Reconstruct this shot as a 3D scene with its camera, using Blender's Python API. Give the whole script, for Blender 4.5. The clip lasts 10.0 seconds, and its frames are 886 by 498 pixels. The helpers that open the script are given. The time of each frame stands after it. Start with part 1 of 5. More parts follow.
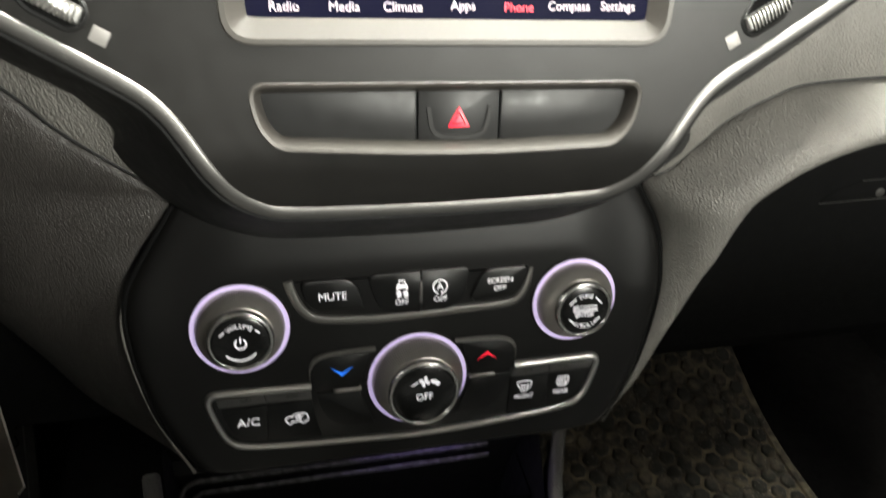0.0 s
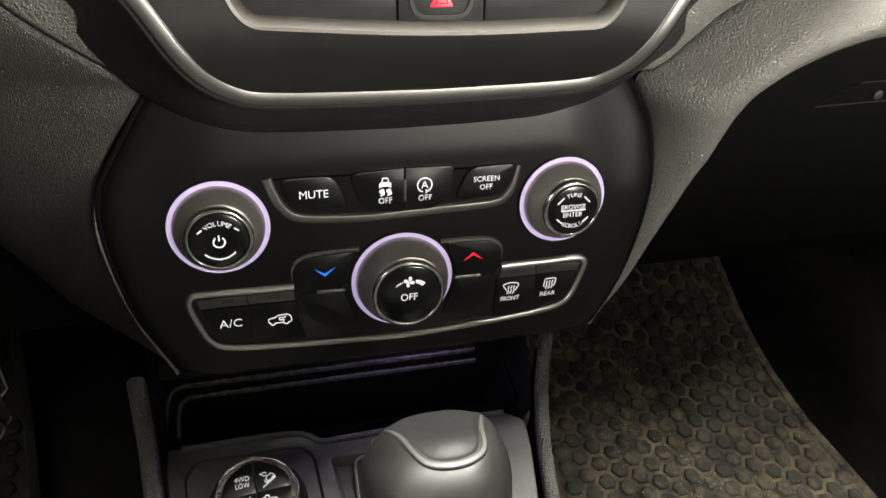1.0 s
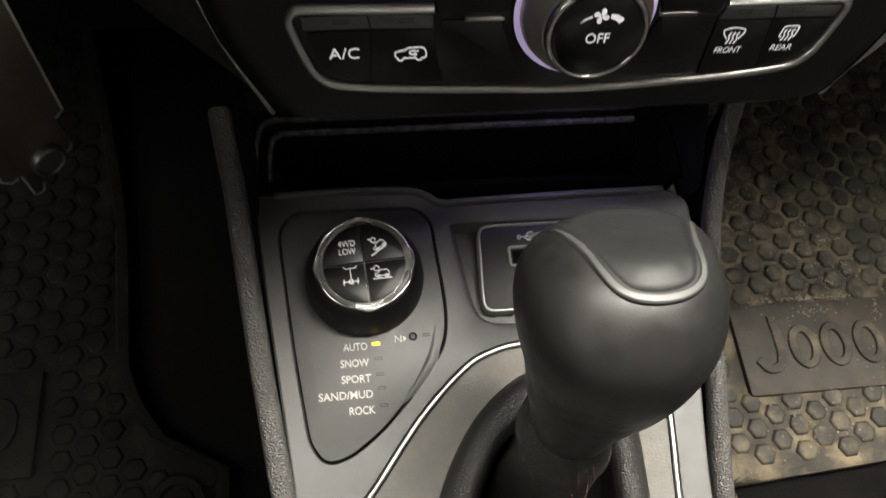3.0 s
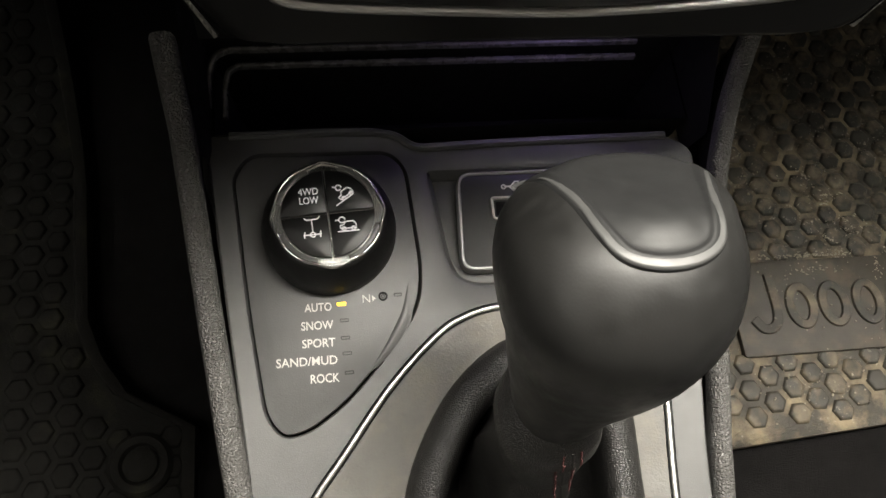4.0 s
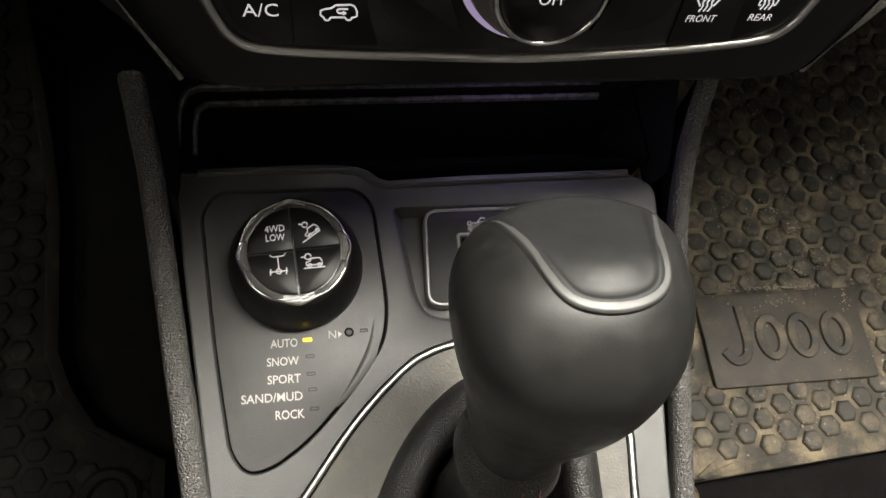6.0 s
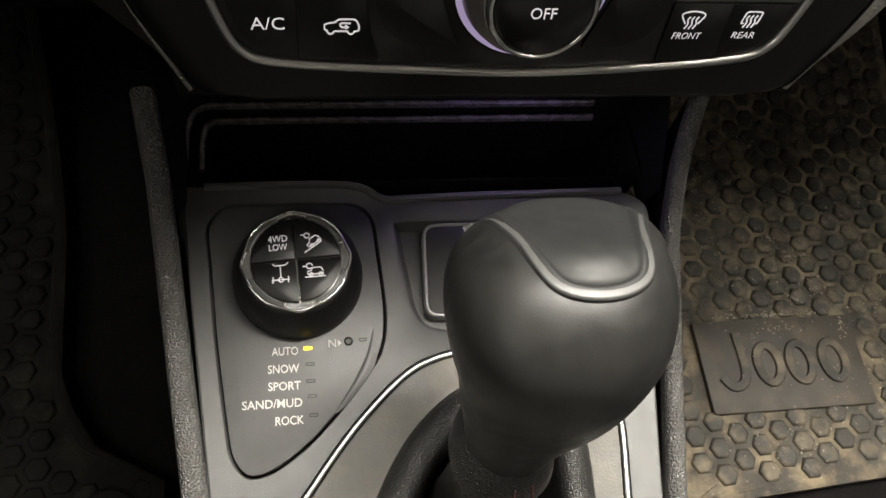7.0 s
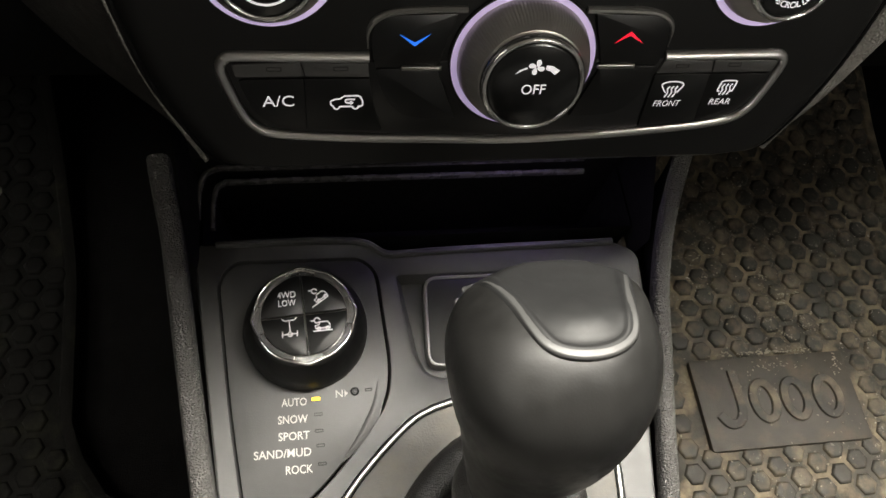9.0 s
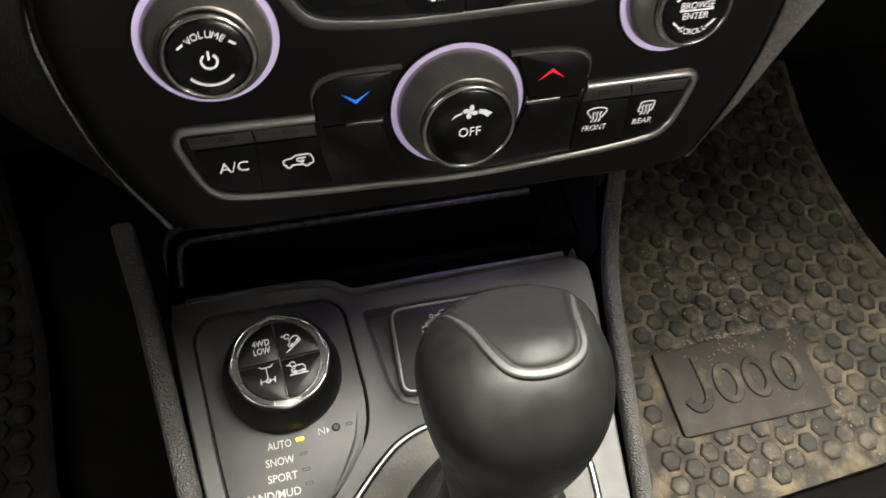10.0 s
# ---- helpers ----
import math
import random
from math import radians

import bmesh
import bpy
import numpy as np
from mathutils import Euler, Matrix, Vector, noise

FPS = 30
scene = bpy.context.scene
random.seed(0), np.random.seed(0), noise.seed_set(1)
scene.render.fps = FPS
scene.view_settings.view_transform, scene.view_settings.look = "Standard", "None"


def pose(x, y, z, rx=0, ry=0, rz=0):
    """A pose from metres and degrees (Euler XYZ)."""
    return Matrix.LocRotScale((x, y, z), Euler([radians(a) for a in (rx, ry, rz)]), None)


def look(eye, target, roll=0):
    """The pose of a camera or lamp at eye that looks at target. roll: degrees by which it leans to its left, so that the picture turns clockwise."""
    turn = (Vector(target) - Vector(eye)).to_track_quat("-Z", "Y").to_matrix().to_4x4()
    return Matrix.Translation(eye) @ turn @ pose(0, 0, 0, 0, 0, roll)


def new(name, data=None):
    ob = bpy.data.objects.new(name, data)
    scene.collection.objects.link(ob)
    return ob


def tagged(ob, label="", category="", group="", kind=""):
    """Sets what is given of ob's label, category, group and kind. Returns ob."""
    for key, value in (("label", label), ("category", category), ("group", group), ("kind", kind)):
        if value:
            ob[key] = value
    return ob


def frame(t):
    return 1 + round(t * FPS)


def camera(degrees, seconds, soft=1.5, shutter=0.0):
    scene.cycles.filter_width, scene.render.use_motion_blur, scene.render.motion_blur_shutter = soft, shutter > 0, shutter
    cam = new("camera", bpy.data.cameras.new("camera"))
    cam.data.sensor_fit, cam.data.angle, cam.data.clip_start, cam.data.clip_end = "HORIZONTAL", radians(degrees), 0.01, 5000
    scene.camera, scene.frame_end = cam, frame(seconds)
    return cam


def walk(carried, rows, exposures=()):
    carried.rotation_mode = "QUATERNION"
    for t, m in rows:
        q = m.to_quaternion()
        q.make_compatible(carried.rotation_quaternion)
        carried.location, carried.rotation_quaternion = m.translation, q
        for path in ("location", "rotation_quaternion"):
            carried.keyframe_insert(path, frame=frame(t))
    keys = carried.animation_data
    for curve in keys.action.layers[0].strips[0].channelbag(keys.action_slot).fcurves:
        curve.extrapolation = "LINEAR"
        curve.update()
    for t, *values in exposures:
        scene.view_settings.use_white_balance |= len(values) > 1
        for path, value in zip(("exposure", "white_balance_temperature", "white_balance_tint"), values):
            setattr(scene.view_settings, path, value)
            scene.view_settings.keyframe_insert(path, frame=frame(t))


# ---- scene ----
cam = camera(59.91, 10.0, shutter=0.45)
# seconds, eye x y z in metres, yaw, pitch, roll in degrees
ROWS = [
    (0, -0.0747, -0.2665, 0.2978, -13.15, -37.28, -5.08),
    (0.2, -0.0700, -0.2697, 0.2951, -12.98, -39.47, -5.48),
    (0.4, -0.0713, -0.2690, 0.2884, -12.97, -40.98, -5.56),
    (0.5, -0.0707, -0.2672, 0.2865, -13.03, -41.45, -5.63),
    (1, -0.0701, -0.2679, 0.2822, -13.67, -42.89, -5.43),
    (1.5, -0.0655, -0.2636, 0.2814, -13.28, -44.95, -5.38),
    (2, -0.0687, -0.2546, 0.2681, -10.55, -50.47, -5.90),
    (2.2, -0.0847, -0.2467, 0.2502, -9.16, -54.07, -6.50),
    (2.5, -0.0959, -0.2272, 0.2323, -6.90, -58.65, -5.82),
    (2.7, -0.0976, -0.2043, 0.2239, -5.89, -61.40, -4.95),
    (3, -0.0860, -0.1873, 0.2081, -6.02, -64.28, -4.39),
    (4.3, -0.0756, -0.1703, 0.1713, -5.67, -68.20, -5.82),
    (4.5, -0.0764, -0.1730, 0.1749, -5.73, -67.71, -5.95),
    (5, -0.0746, -0.1718, 0.1756, -5.88, -67.02, -6.33),
    (5.5, -0.0699, -0.1715, 0.1833, -6.03, -66.51, -6.54),
    (6, -0.0689, -0.1698, 0.1796, -6.09, -65.98, -6.72),
    (7.3, -0.0687, -0.1871, 0.1878, -5.45, -62.77, -6.73),
    (7.5, -0.0685, -0.1868, 0.1919, -5.17, -62.84, -6.50),
    (8, -0.0699, -0.1860, 0.1965, -5.02, -61.97, -6.52),
    (8.5, -0.0727, -0.1885, 0.2058, -5.15, -60.99, -6.48),
    (9, -0.0712, -0.1854, 0.2029, -6.54, -60.41, -6.25),
    (9.5, -0.0682, -0.1857, 0.2086, -8.42, -59.66, -5.88),
    (10, -0.0716, -0.1880, 0.2247, -13.64, -58.72, -5.27),
]
walk(cam, [(t, pose(x, y, z, 90 + pitch, roll, yaw)) for t, x, y, z, yaw, pitch, roll in ROWS],
     [(0.0, 0.42, 6250, 5), (0.6, 0.38, 6350, 6), (1.6, 0.36, 6450, 7), (2.4, 0.12, 6500, 9), (3.0, -0.10, 6500, 9), (6.2, -0.12, 6500, 9), (7.3, -0.04, 6500, 9), (10.0, 0.05, 6500, 9)])

# ---- light ----
world = bpy.data.worlds.new("world")
scene.world = world
world.use_nodes = True
world.node_tree.nodes["Background"].inputs[0].default_value = (1.0, 0.95, 0.89, 1)
world.node_tree.nodes["Background"].inputs[1].default_value = 0.012


def area_lamp(name, eye, target, w, h, watts, colour=(1.0, 0.945, 0.845), spread=180):
    data = bpy.data.lights.new(name, "AREA")
    data.shape, data.size, data.size_y, data.energy, data.color = "RECTANGLE", w, h, watts, colour
    data.spread = math.radians(spread)
    ob = new(name, data)
    ob.matrix_world = look(eye, target)
    return ob


# area lamps added inside the cabin, sources unseen, aimed and powered to match brightness
area_lamp("overhead_added_light", (0.10, 0.135, 0.86), (0.0, -0.14, -0.2), 0.66, 0.30, 33.0)
area_lamp("right_added_light", (0.36, 0.10, 0.86), (0.26, 0.0, 0.1), 0.30, 0.20, 17.0)
area_lamp("mat_added_light", (0.74, -0.14, 0.52), (0.33, -0.11, -0.42), 0.40, 0.22, 0.52, spread=40)
area_lamp("driver_side_added_light", (-0.72, -0.30, 0.52), (-0.02, -0.12, 0.0), 0.5, 0.26, 2.2)
area_lamp("left_added_light", (-0.40, 0.16, 0.86), (-0.12, -0.08, 0.0), 0.36, 0.26, 6.0)
area_lamp("rear_added_light", (0.66, -1.50, 0.85), (0.2, 0.0, 0.10), 0.36, 0.20, 64.0)
# low lamp added to brighten the driver mat; its doorway is assumed
area_lamp("driver_mat_fill", (-0.80, 0.06, 0.00), (-0.47, 0.07, -0.42), 0.34, 0.12, 0.18, spread=56)
area_lamp("tray_light", (0.025, 0.030, -0.085), (0.02, 0.006, -0.128), 0.07, 0.008, 0.012, (0.55, 0.40, 1.0))

# ---- materials ----
MM = 0.001


def material(name, colour, rough=0.5, metal=0.0, grain=0.0, relief=0.0, mottle=0.12, spec=0.5, emit=None, power=0.0, cells=False, tint=None, tint_scale=40, tint_lo=0.5, tint_hi=0.7, coat=0.0, specks=None, uneven=0.15):
    """A procedural surface: colour mottled at two scales, grain relief at real size, optional tint patches (dirt, wear)."""
    m = bpy.data.materials.new(name)
    m.use_nodes = True
    nt = m.node_tree
    b = nt.nodes["Principled BSDF"]
    b.inputs["Roughness"].default_value, b.inputs["Metallic"].default_value = rough, metal
    b.inputs["Specular IOR Level"].default_value = spec
    b.inputs["Coat Weight"].default_value = coat
    geo = nt.nodes.new("ShaderNodeNewGeometry")

    def noise_node(scale, detail=3.0):
        n = nt.nodes.new("ShaderNodeTexNoise")
        n.inputs["Scale"].default_value, n.inputs["Detail"].default_value = scale, detail
        n.inputs["Roughness"].default_value = 0.62
        nt.links.new(geo.outputs["Position"], n.inputs["Vector"])
        return n

    def ramp(fac, lo, hi, c0, c1):
        r = nt.nodes.new("ShaderNodeValToRGB")
        r.color_ramp.elements[0].position, r.color_ramp.elements[1].position = lo, hi
        r.color_ramp.elements[0].color, r.color_ramp.elements[1].color = (*c0, 1), (*c1, 1)
        nt.links.new(fac, r.inputs["Fac"])
        return r

    lo = [c * (1 - mottle) for c in colour]
    hi = [min(1.0, c * (1 + mottle)) for c in colour]
    out = ramp(noise_node(45.0, 6.0).outputs["Fac"], 0.3, 0.7, lo, hi).outputs["Color"]
    if tint:
        mask = ramp(noise_node(tint_scale, 8.0).outputs["Fac"], tint_lo, tint_hi, (0, 0, 0), (1, 1, 1))
        mix = nt.nodes.new("ShaderNodeMix")
        mix.data_type = "RGBA"
        nt.links.new(mask.outputs["Color"], mix.inputs["Factor"])
        nt.links.new(out, mix.inputs["A"])
        mix.inputs["B"].default_value = (*tint, 1)
        out = mix.outputs["Result"]
    if specks:
        mask = ramp(noise_node(300.0, 6.0).outputs["Fac"], 0.61, 0.70, (0, 0, 0), (1, 1, 1))
        wide = ramp(noise_node(16.0, 3.0).outputs["Fac"], 0.44, 0.60, (0, 0, 0), (1, 1, 1))
        both = nt.nodes.new("ShaderNodeMath")
        both.operation = "MULTIPLY"
        nt.links.new(mask.outputs["Color"], both.inputs[0])
        nt.links.new(wide.outputs["Color"], both.inputs[1])
        mix = nt.nodes.new("ShaderNodeMix")
        mix.data_type = "RGBA"
        nt.links.new(both.outputs[0], mix.inputs["Factor"])
        nt.links.new(out, mix.inputs["A"])
        mix.inputs["B"].default_value = (*specks, 1)
        out = mix.outputs["Result"]
    nt.links.new(out, b.inputs["Base Color"])
    # uneven gloss
    fine = ramp(noise_node(160.0, 4.0).outputs["Fac"], 0.3, 0.75, [rough * (1 - uneven)] * 3, [min(1, rough * (1 + uneven))] * 3)
    nt.links.new(fine.outputs["Color"], b.inputs["Roughness"])
    if relief:
        if cells:
            t = nt.nodes.new("ShaderNodeTexVoronoi")
            t.feature = "SMOOTH_F1"
            t.inputs["Scale"].default_value = grain
            warp = noise_node(grain * 0.45, 2.0)
            add = nt.nodes.new("ShaderNodeVectorMath")
            add.operation = "MULTIPLY_ADD"
            add.inputs[1].default_value = (0.6 / grain,) * 3
            nt.links.new(warp.outputs["Color"], add.inputs[0])
            nt.links.new(geo.outputs["Position"], add.inputs[2])
            nt.links.new(add.outputs[0], t.inputs["Vector"])
            height = t.outputs["Distance"]
        else:
            height = noise_node(grain, 2.0).outputs["Fac"]
        bump = nt.nodes.new("ShaderNodeBump")
        bump.inputs["Strength"].default_value, bump.inputs["Distance"].default_value = relief, 0.0006
        bump.invert = cells
        nt.links.new(height, bump.inputs["Height"])
        nt.links.new(bump.outputs["Normal"], b.inputs["Normal"])
    if emit:
        b.inputs["Emission Color"].default_value, b.inputs["Emission Strength"].default_value = (*emit, 1), power
    return m


M_FACE = material("satin_black_plastic", (0.0042, 0.0040, 0.0038), 0.36, spec=0.33, grain=2500, relief=0.0, uneven=0.04)
M_MODULE = material("control_black", (0.0028, 0.0028, 0.0028), 0.34, grain=2500, relief=0.0)
# grey metal; on tray and button edges it stands in for highlights
M_LIP = material("grey_metal_lip", (0.20, 0.195, 0.185), 0.36, 0.75, mottle=0.05)
M_BUTTON = material("button_black", (0.0030, 0.0030, 0.0030), 0.38, spec=0.35, grain=2500, relief=0.0)
M_STRIP = material("indicator_window_grey", (0.052, 0.051, 0.050), 0.40)
M_SHROUD = material("satin_graphite_plastic", (0.0100, 0.0095, 0.0088), 0.42, spec=0.29, grain=2200, relief=0.04)
# one vinyl in two tones: driver-side shade is put into the darker copy
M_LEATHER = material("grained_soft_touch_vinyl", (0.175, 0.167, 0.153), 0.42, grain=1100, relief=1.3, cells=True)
M_VINYL_SHADED = material("grained_vinyl_shaded", (0.032, 0.029, 0.0265), 0.44, grain=1500, relief=0.85, cells=True)
M_RAIL = material("grained_grey_rail_vinyl", (0.088, 0.085, 0.081), 0.33, grain=1300, relief=2.0, cells=True)
M_DECK = material("deck_charcoal_plastic", (0.064, 0.064, 0.063), 0.45, grain=1800, relief=0.15)
# paler than the tray plastic: the glancing light is in its colour
M_RIDGE = material("glossy_charcoal_ridge", (0.085, 0.083, 0.080), 0.28, grain=1800, relief=0.03)
M_DARK = material("moulded_black_plastic", (0.009, 0.009, 0.009), 0.6, grain=1500, relief=0.2)
M_CHROME = material("chrome", (0.76, 0.75, 0.73), 0.19, 1.0, mottle=0.04, uneven=0.03)
M_FRAME = material("bright_silver_paint", (0.42, 0.41, 0.40), 0.34, 0.6, mottle=0.05, uneven=0.03)
M_SKIRT = material("rubbery_black_skirt", (0.0045, 0.0045, 0.0044), 0.48, spec=0.35, grain=1800, relief=0.05)
# dull near black puts the shade under the dash into the glovebox colour
M_DASH_BLACK = material("dull_black_dash_plastic", (0.006, 0.006, 0.006), 0.85, spec=0.05, grain=1500, relief=0.2)
M_SATIN = material("satin_silver", (0.29, 0.28, 0.265), 0.36, 1.0, mottle=0.06, uneven=0.03)
M_TRIM = material("brushed_satin_trim", (0.20, 0.195, 0.187), 0.42, 1.0, mottle=0.06, uneven=0.03)
M_DARKCHROME = material("smoked_chrome", (0.58, 0.575, 0.56), 0.33, 1.0, mottle=0.06, uneven=0.03)
M_BEZEL = material("champagne_silver_paint", (0.048, 0.0435, 0.038), 0.45, 0.15, mottle=0.06, uneven=0.03)
M_PLATE = material("brushed_titanium_plate", (0.108, 0.104, 0.096), 0.6, 0.1, grain=900, relief=0.25, mottle=0.12, tint=(0.135, 0.122, 0.100), tint_scale=55, tint_lo=0.48, tint_hi=0.72)
M_KNOB = material("smooth_shifter_leather", (0.0115, 0.0113, 0.0108), 0.45, spec=0.40, grain=1500, relief=0.03, cells=True, mottle=0.2, uneven=0.22, tint=(0.020, 0.0195, 0.0185), tint_scale=70, tint_lo=0.56, tint_hi=0.75)
M_PAD = material("shifter_pad_plastic", (0.014, 0.0142, 0.0143), 0.54, spec=0.30, grain=1800, relief=0.04)
M_RIM = material("rim_highlight_plastic", (0.050, 0.050, 0.049), 0.44)
M_BOOT = material("soft_black_boot_leather", (0.015, 0.0145, 0.0138), 0.38, spec=0.6, grain=2000, relief=0.7, cells=True)
M_BLANK = material("matte_black_blank", (0.013, 0.013, 0.013), 0.5, grain=1800, relief=0.05)
M_GRIP = material("knurled_knob_grey", (0.42, 0.40, 0.37), 0.40, 0.8)
M_GLOSS = material("gloss_black_cap", (0.006, 0.006, 0.006), 0.22)
M_RUBBER = material("dusty_black_rubber", (0.037, 0.0338, 0.027), 0.64, grain=900, relief=0.4, mottle=0.35, tint=(0.190, 0.154, 0.100), tint_scale=42, tint_lo=0.47, tint_hi=0.70, specks=(0.42, 0.39, 0.33))
M_PLATE_DIRT = material("dusty_rubber_plate", (0.045, 0.038, 0.028), 0.62, grain=900, relief=0.35, mottle=0.25, tint=(0.125, 0.098, 0.064), tint_scale=26, tint_lo=0.52, tint_hi=0.74)
M_RUBBER_DIRT = material("muddy_rubber_base", (0.050, 0.045, 0.036), 0.8, grain=700, relief=0.8, mottle=0.4, tint=(0.235, 0.190, 0.122), tint_scale=36, tint_lo=0.44, tint_hi=0.66, specks=(0.55, 0.51, 0.44))
# driver mat rubber, darkened: the footwell's shade is put into its colour
M_RUBBER_SHADED = material("shaded_black_rubber", (0.0060, 0.0057, 0.0048), 0.8, spec=0.15, grain=700, relief=0.5, mottle=0.3, tint=(0.030, 0.029, 0.019), tint_scale=22, tint_lo=0.58, tint_hi=0.75)
M_CARPET = material("black_carpet", (0.006, 0.0055, 0.0055), 0.95, spec=0.1, grain=900, relief=1.0, mottle=0.4)
M_LINER = material("grey_headliner_cloth", (0.30, 0.28, 0.26), 0.9, grain=600, relief=0.4)
M_DOOR = material("black_door_trim", (0.03, 0.03, 0.03), 0.6, grain=800, relief=0.4)
M_SEAT = material("black_seat_cloth", (0.03, 0.03, 0.03), 0.8, grain=900, relief=0.5)
M_WHITE = material("backlit_white_legend", (0.8, 0.78, 0.78), 0.5, emit=(1.0, 0.93, 0.96), power=0.52)
# slight glow added to plain print to lift its brightness
M_PRINT = material("white_print_added_glow", (0.46, 0.445, 0.42), 0.5, emit=(1.0, 0.95, 0.92), power=0.05)
M_VIOLET = material("lavender_light_ring", (0.6, 0.5, 0.7), 0.4, emit=(0.60, 0.47, 0.80), power=0.42)
M_BLUE = material("backlit_blue_arrow", (0.05, 0.2, 0.8), 0.4, emit=(0.02, 0.20, 1.0), power=0.8)
M_RED = material("backlit_red_mark", (0.8, 0.02, 0.05), 0.4, emit=(1.0, 0.012, 0.04), power=0.85)
M_AMBER = material("amber_lamp", (0.9, 0.6, 0.05), 0.4, emit=(1.0, 0.62, 0.03), power=2.2)
M_SCREEN = material("glass_screen_navy", (0.006, 0.006, 0.016), 0.2, emit=(0.10, 0.10, 0.25), power=0.06)
M_ICON_PALE = material("screen_icon_pale", (0.6, 0.5, 0.55), 0.5, emit=(1.0, 0.80, 0.86), power=0.6)
M_STITCH = material("dark_red_thread", (0.11, 0.036, 0.036), 0.7)
M_BLADE = material("dull_bronze_metal", (0.085, 0.073, 0.060), 0.36, 0.3, mottle=0.3, tint=(0.10, 0.085, 0.068), tint_scale=60)
M_EDGE = material("bright_metal_edge", (0.30, 0.28, 0.25), 0.35, spec=0.5, mottle=0.3)
# near black puts the shade of the tray recess into its colour
M_BIN = material("near_black_bin_plastic", (0.0075, 0.0075, 0.0072), 0.55, spec=0.25, grain=1500, relief=0.1)
# near black laid in gaps and wells stands in for their shade
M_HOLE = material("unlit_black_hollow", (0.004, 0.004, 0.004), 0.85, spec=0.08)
M_SIGN = material("backlit_grey_sign", (0.6, 0.58, 0.58), 0.5, emit=(1.0, 0.94, 0.96), power=0.29)
M_CRUMB = material("pale_dried_mud", (0.30, 0.27, 0.21), 0.9, mottle=0.3)
M_MARK = material("pale_grey_print", (0.22, 0.21, 0.20), 0.5)

# ---- building helpers: outlines in millimetres, in the frame of the panel (x right, y up its face, z out of it) or of the console deck ----
LEAN_BACK = 17.0
PANEL = pose(0, 0, 0, 90 - LEAN_BACK, 0, 0)
DECK = pose(0, 0, -0.1323, 3.5, 0, 0)
WORLD = Matrix.Identity(4)
FLOOR_Z = -0.424


def group_empty(name, at, label, category, group="", kind=""):
    e = new(name)
    e.empty_display_size = 0.02
    e.location = at
    return tagged(e, label, category, group, kind)


def part(name, bm, mat, parent=None, label="", m=WORLD, sharp=32, unit=MM):
    bm.transform(m @ Matrix.Diagonal((unit, unit, unit, 1)))
    bmesh.ops.recalc_face_normals(bm, faces=bm.faces)
    me = bpy.data.meshes.new(name)
    bm.to_mesh(me)
    bm.free()
    for f in me.polygons:
        f.use_smooth = True
    me.set_sharp_from_angle(angle=radians(sharp))
    me.materials.append(mat)
    ob = new(name, me)
    return under(ob, parent, label)


def under(ob, parent, label=""):
    if parent:
        ob.parent = parent
        if parent.type == "EMPTY":
            ob.matrix_parent_inverse = parent.matrix_basis.inverted()
    if label:
        ob["label"] = label
    return ob


def curve(pts, n=6, closed=False):
    """A smooth line through the points (any dimension)."""
    p = [np.array(q, float) for q in pts]
    k = len(p)
    out = []
    for i in range(k if closed else k - 1):
        a, b = p[i], p[(i + 1) % k]
        z = p[(i - 1) % k] if closed or i > 0 else 2 * a - b
        c = p[(i + 2) % k] if closed or i + 2 < k else 2 * b - a
        for j in range(n):
            t = j / n
            out.append(0.5 * (2 * a + (b - z) * t + (2 * z - 5 * a + 4 * b - c) * t * t + (3 * a - z - 3 * b + c) * t ** 3))
    if not closed:
        out.append(p[-1])
    return out


def rounded(pts, r, n=5):
    """A closed outline with its corners rounded; r: one radius, or one for each corner."""
    p = [np.array(q, float) for q in pts]
    k = len(p)
    rs = r if isinstance(r, (list, tuple)) else [r] * k
    out = []
    for i in range(k):
        a, b, c = p[i - 1], p[i], p[(i + 1) % k]
        u, v = (a - b), (c - b)
        lu, lv = np.linalg.norm(u), np.linalg.norm(v)
        d = min(rs[i], lu * 0.48, lv * 0.48)
        s, e = b + u / lu * d, b + v / lv * d
        for j in range(n + 1):
            t = j / n
            out.append((1 - t) ** 2 * s + 2 * t * (1 - t) * b + t * t * e)
    return out


def ccw(pts):
    area = sum(pts[i - 1][0] * pts[i][1] - pts[i][0] * pts[i - 1][1] for i in range(len(pts)))
    return list(pts) if area > 0 else list(pts)[::-1]


def inset(pts, d):
    k = len(pts)
    out = []
    for i in range(k):
        a, b, c = np.array(pts[i - 1]), np.array(pts[i]), np.array(pts[(i + 1) % k])
        u, v = b - a, c - b
        u, v = u / (np.linalg.norm(u) + 1e-9), v / (np.linalg.norm(v) + 1e-9)
        n1, n2 = np.array((-u[1], u[0])), np.array((-v[1], v[0]))
        m = n1 + n2
        m = m / (np.linalg.norm(m) + 1e-9)
        out.append(b + m * d / max(0.5, float(m @ n1)))
    return out


def rings(bm, loops, cap_first=True, cap_last=True, wrap=False):
    """Skin between closed loops of equal length."""
    vs = [[bm.verts.new([float(c) for c in p]) for p in lp] for lp in loops]
    pairs = list(zip(vs, vs[1:])) + ([(vs[-1], vs[0])] if wrap else [])
    for a, b in pairs:
        k = len(a)
        for i in range(k):
            bm.faces.new((a[i], a[(i + 1) % k], b[(i + 1) % k], b[i]))
    if not wrap:
        if cap_first:
            bm.faces.new(vs[0][::-1])
        if cap_last:
            bm.faces.new(vs[-1])
    return bm


def at_z(pts, z):
    return [(p[0], p[1], z) for p in pts]


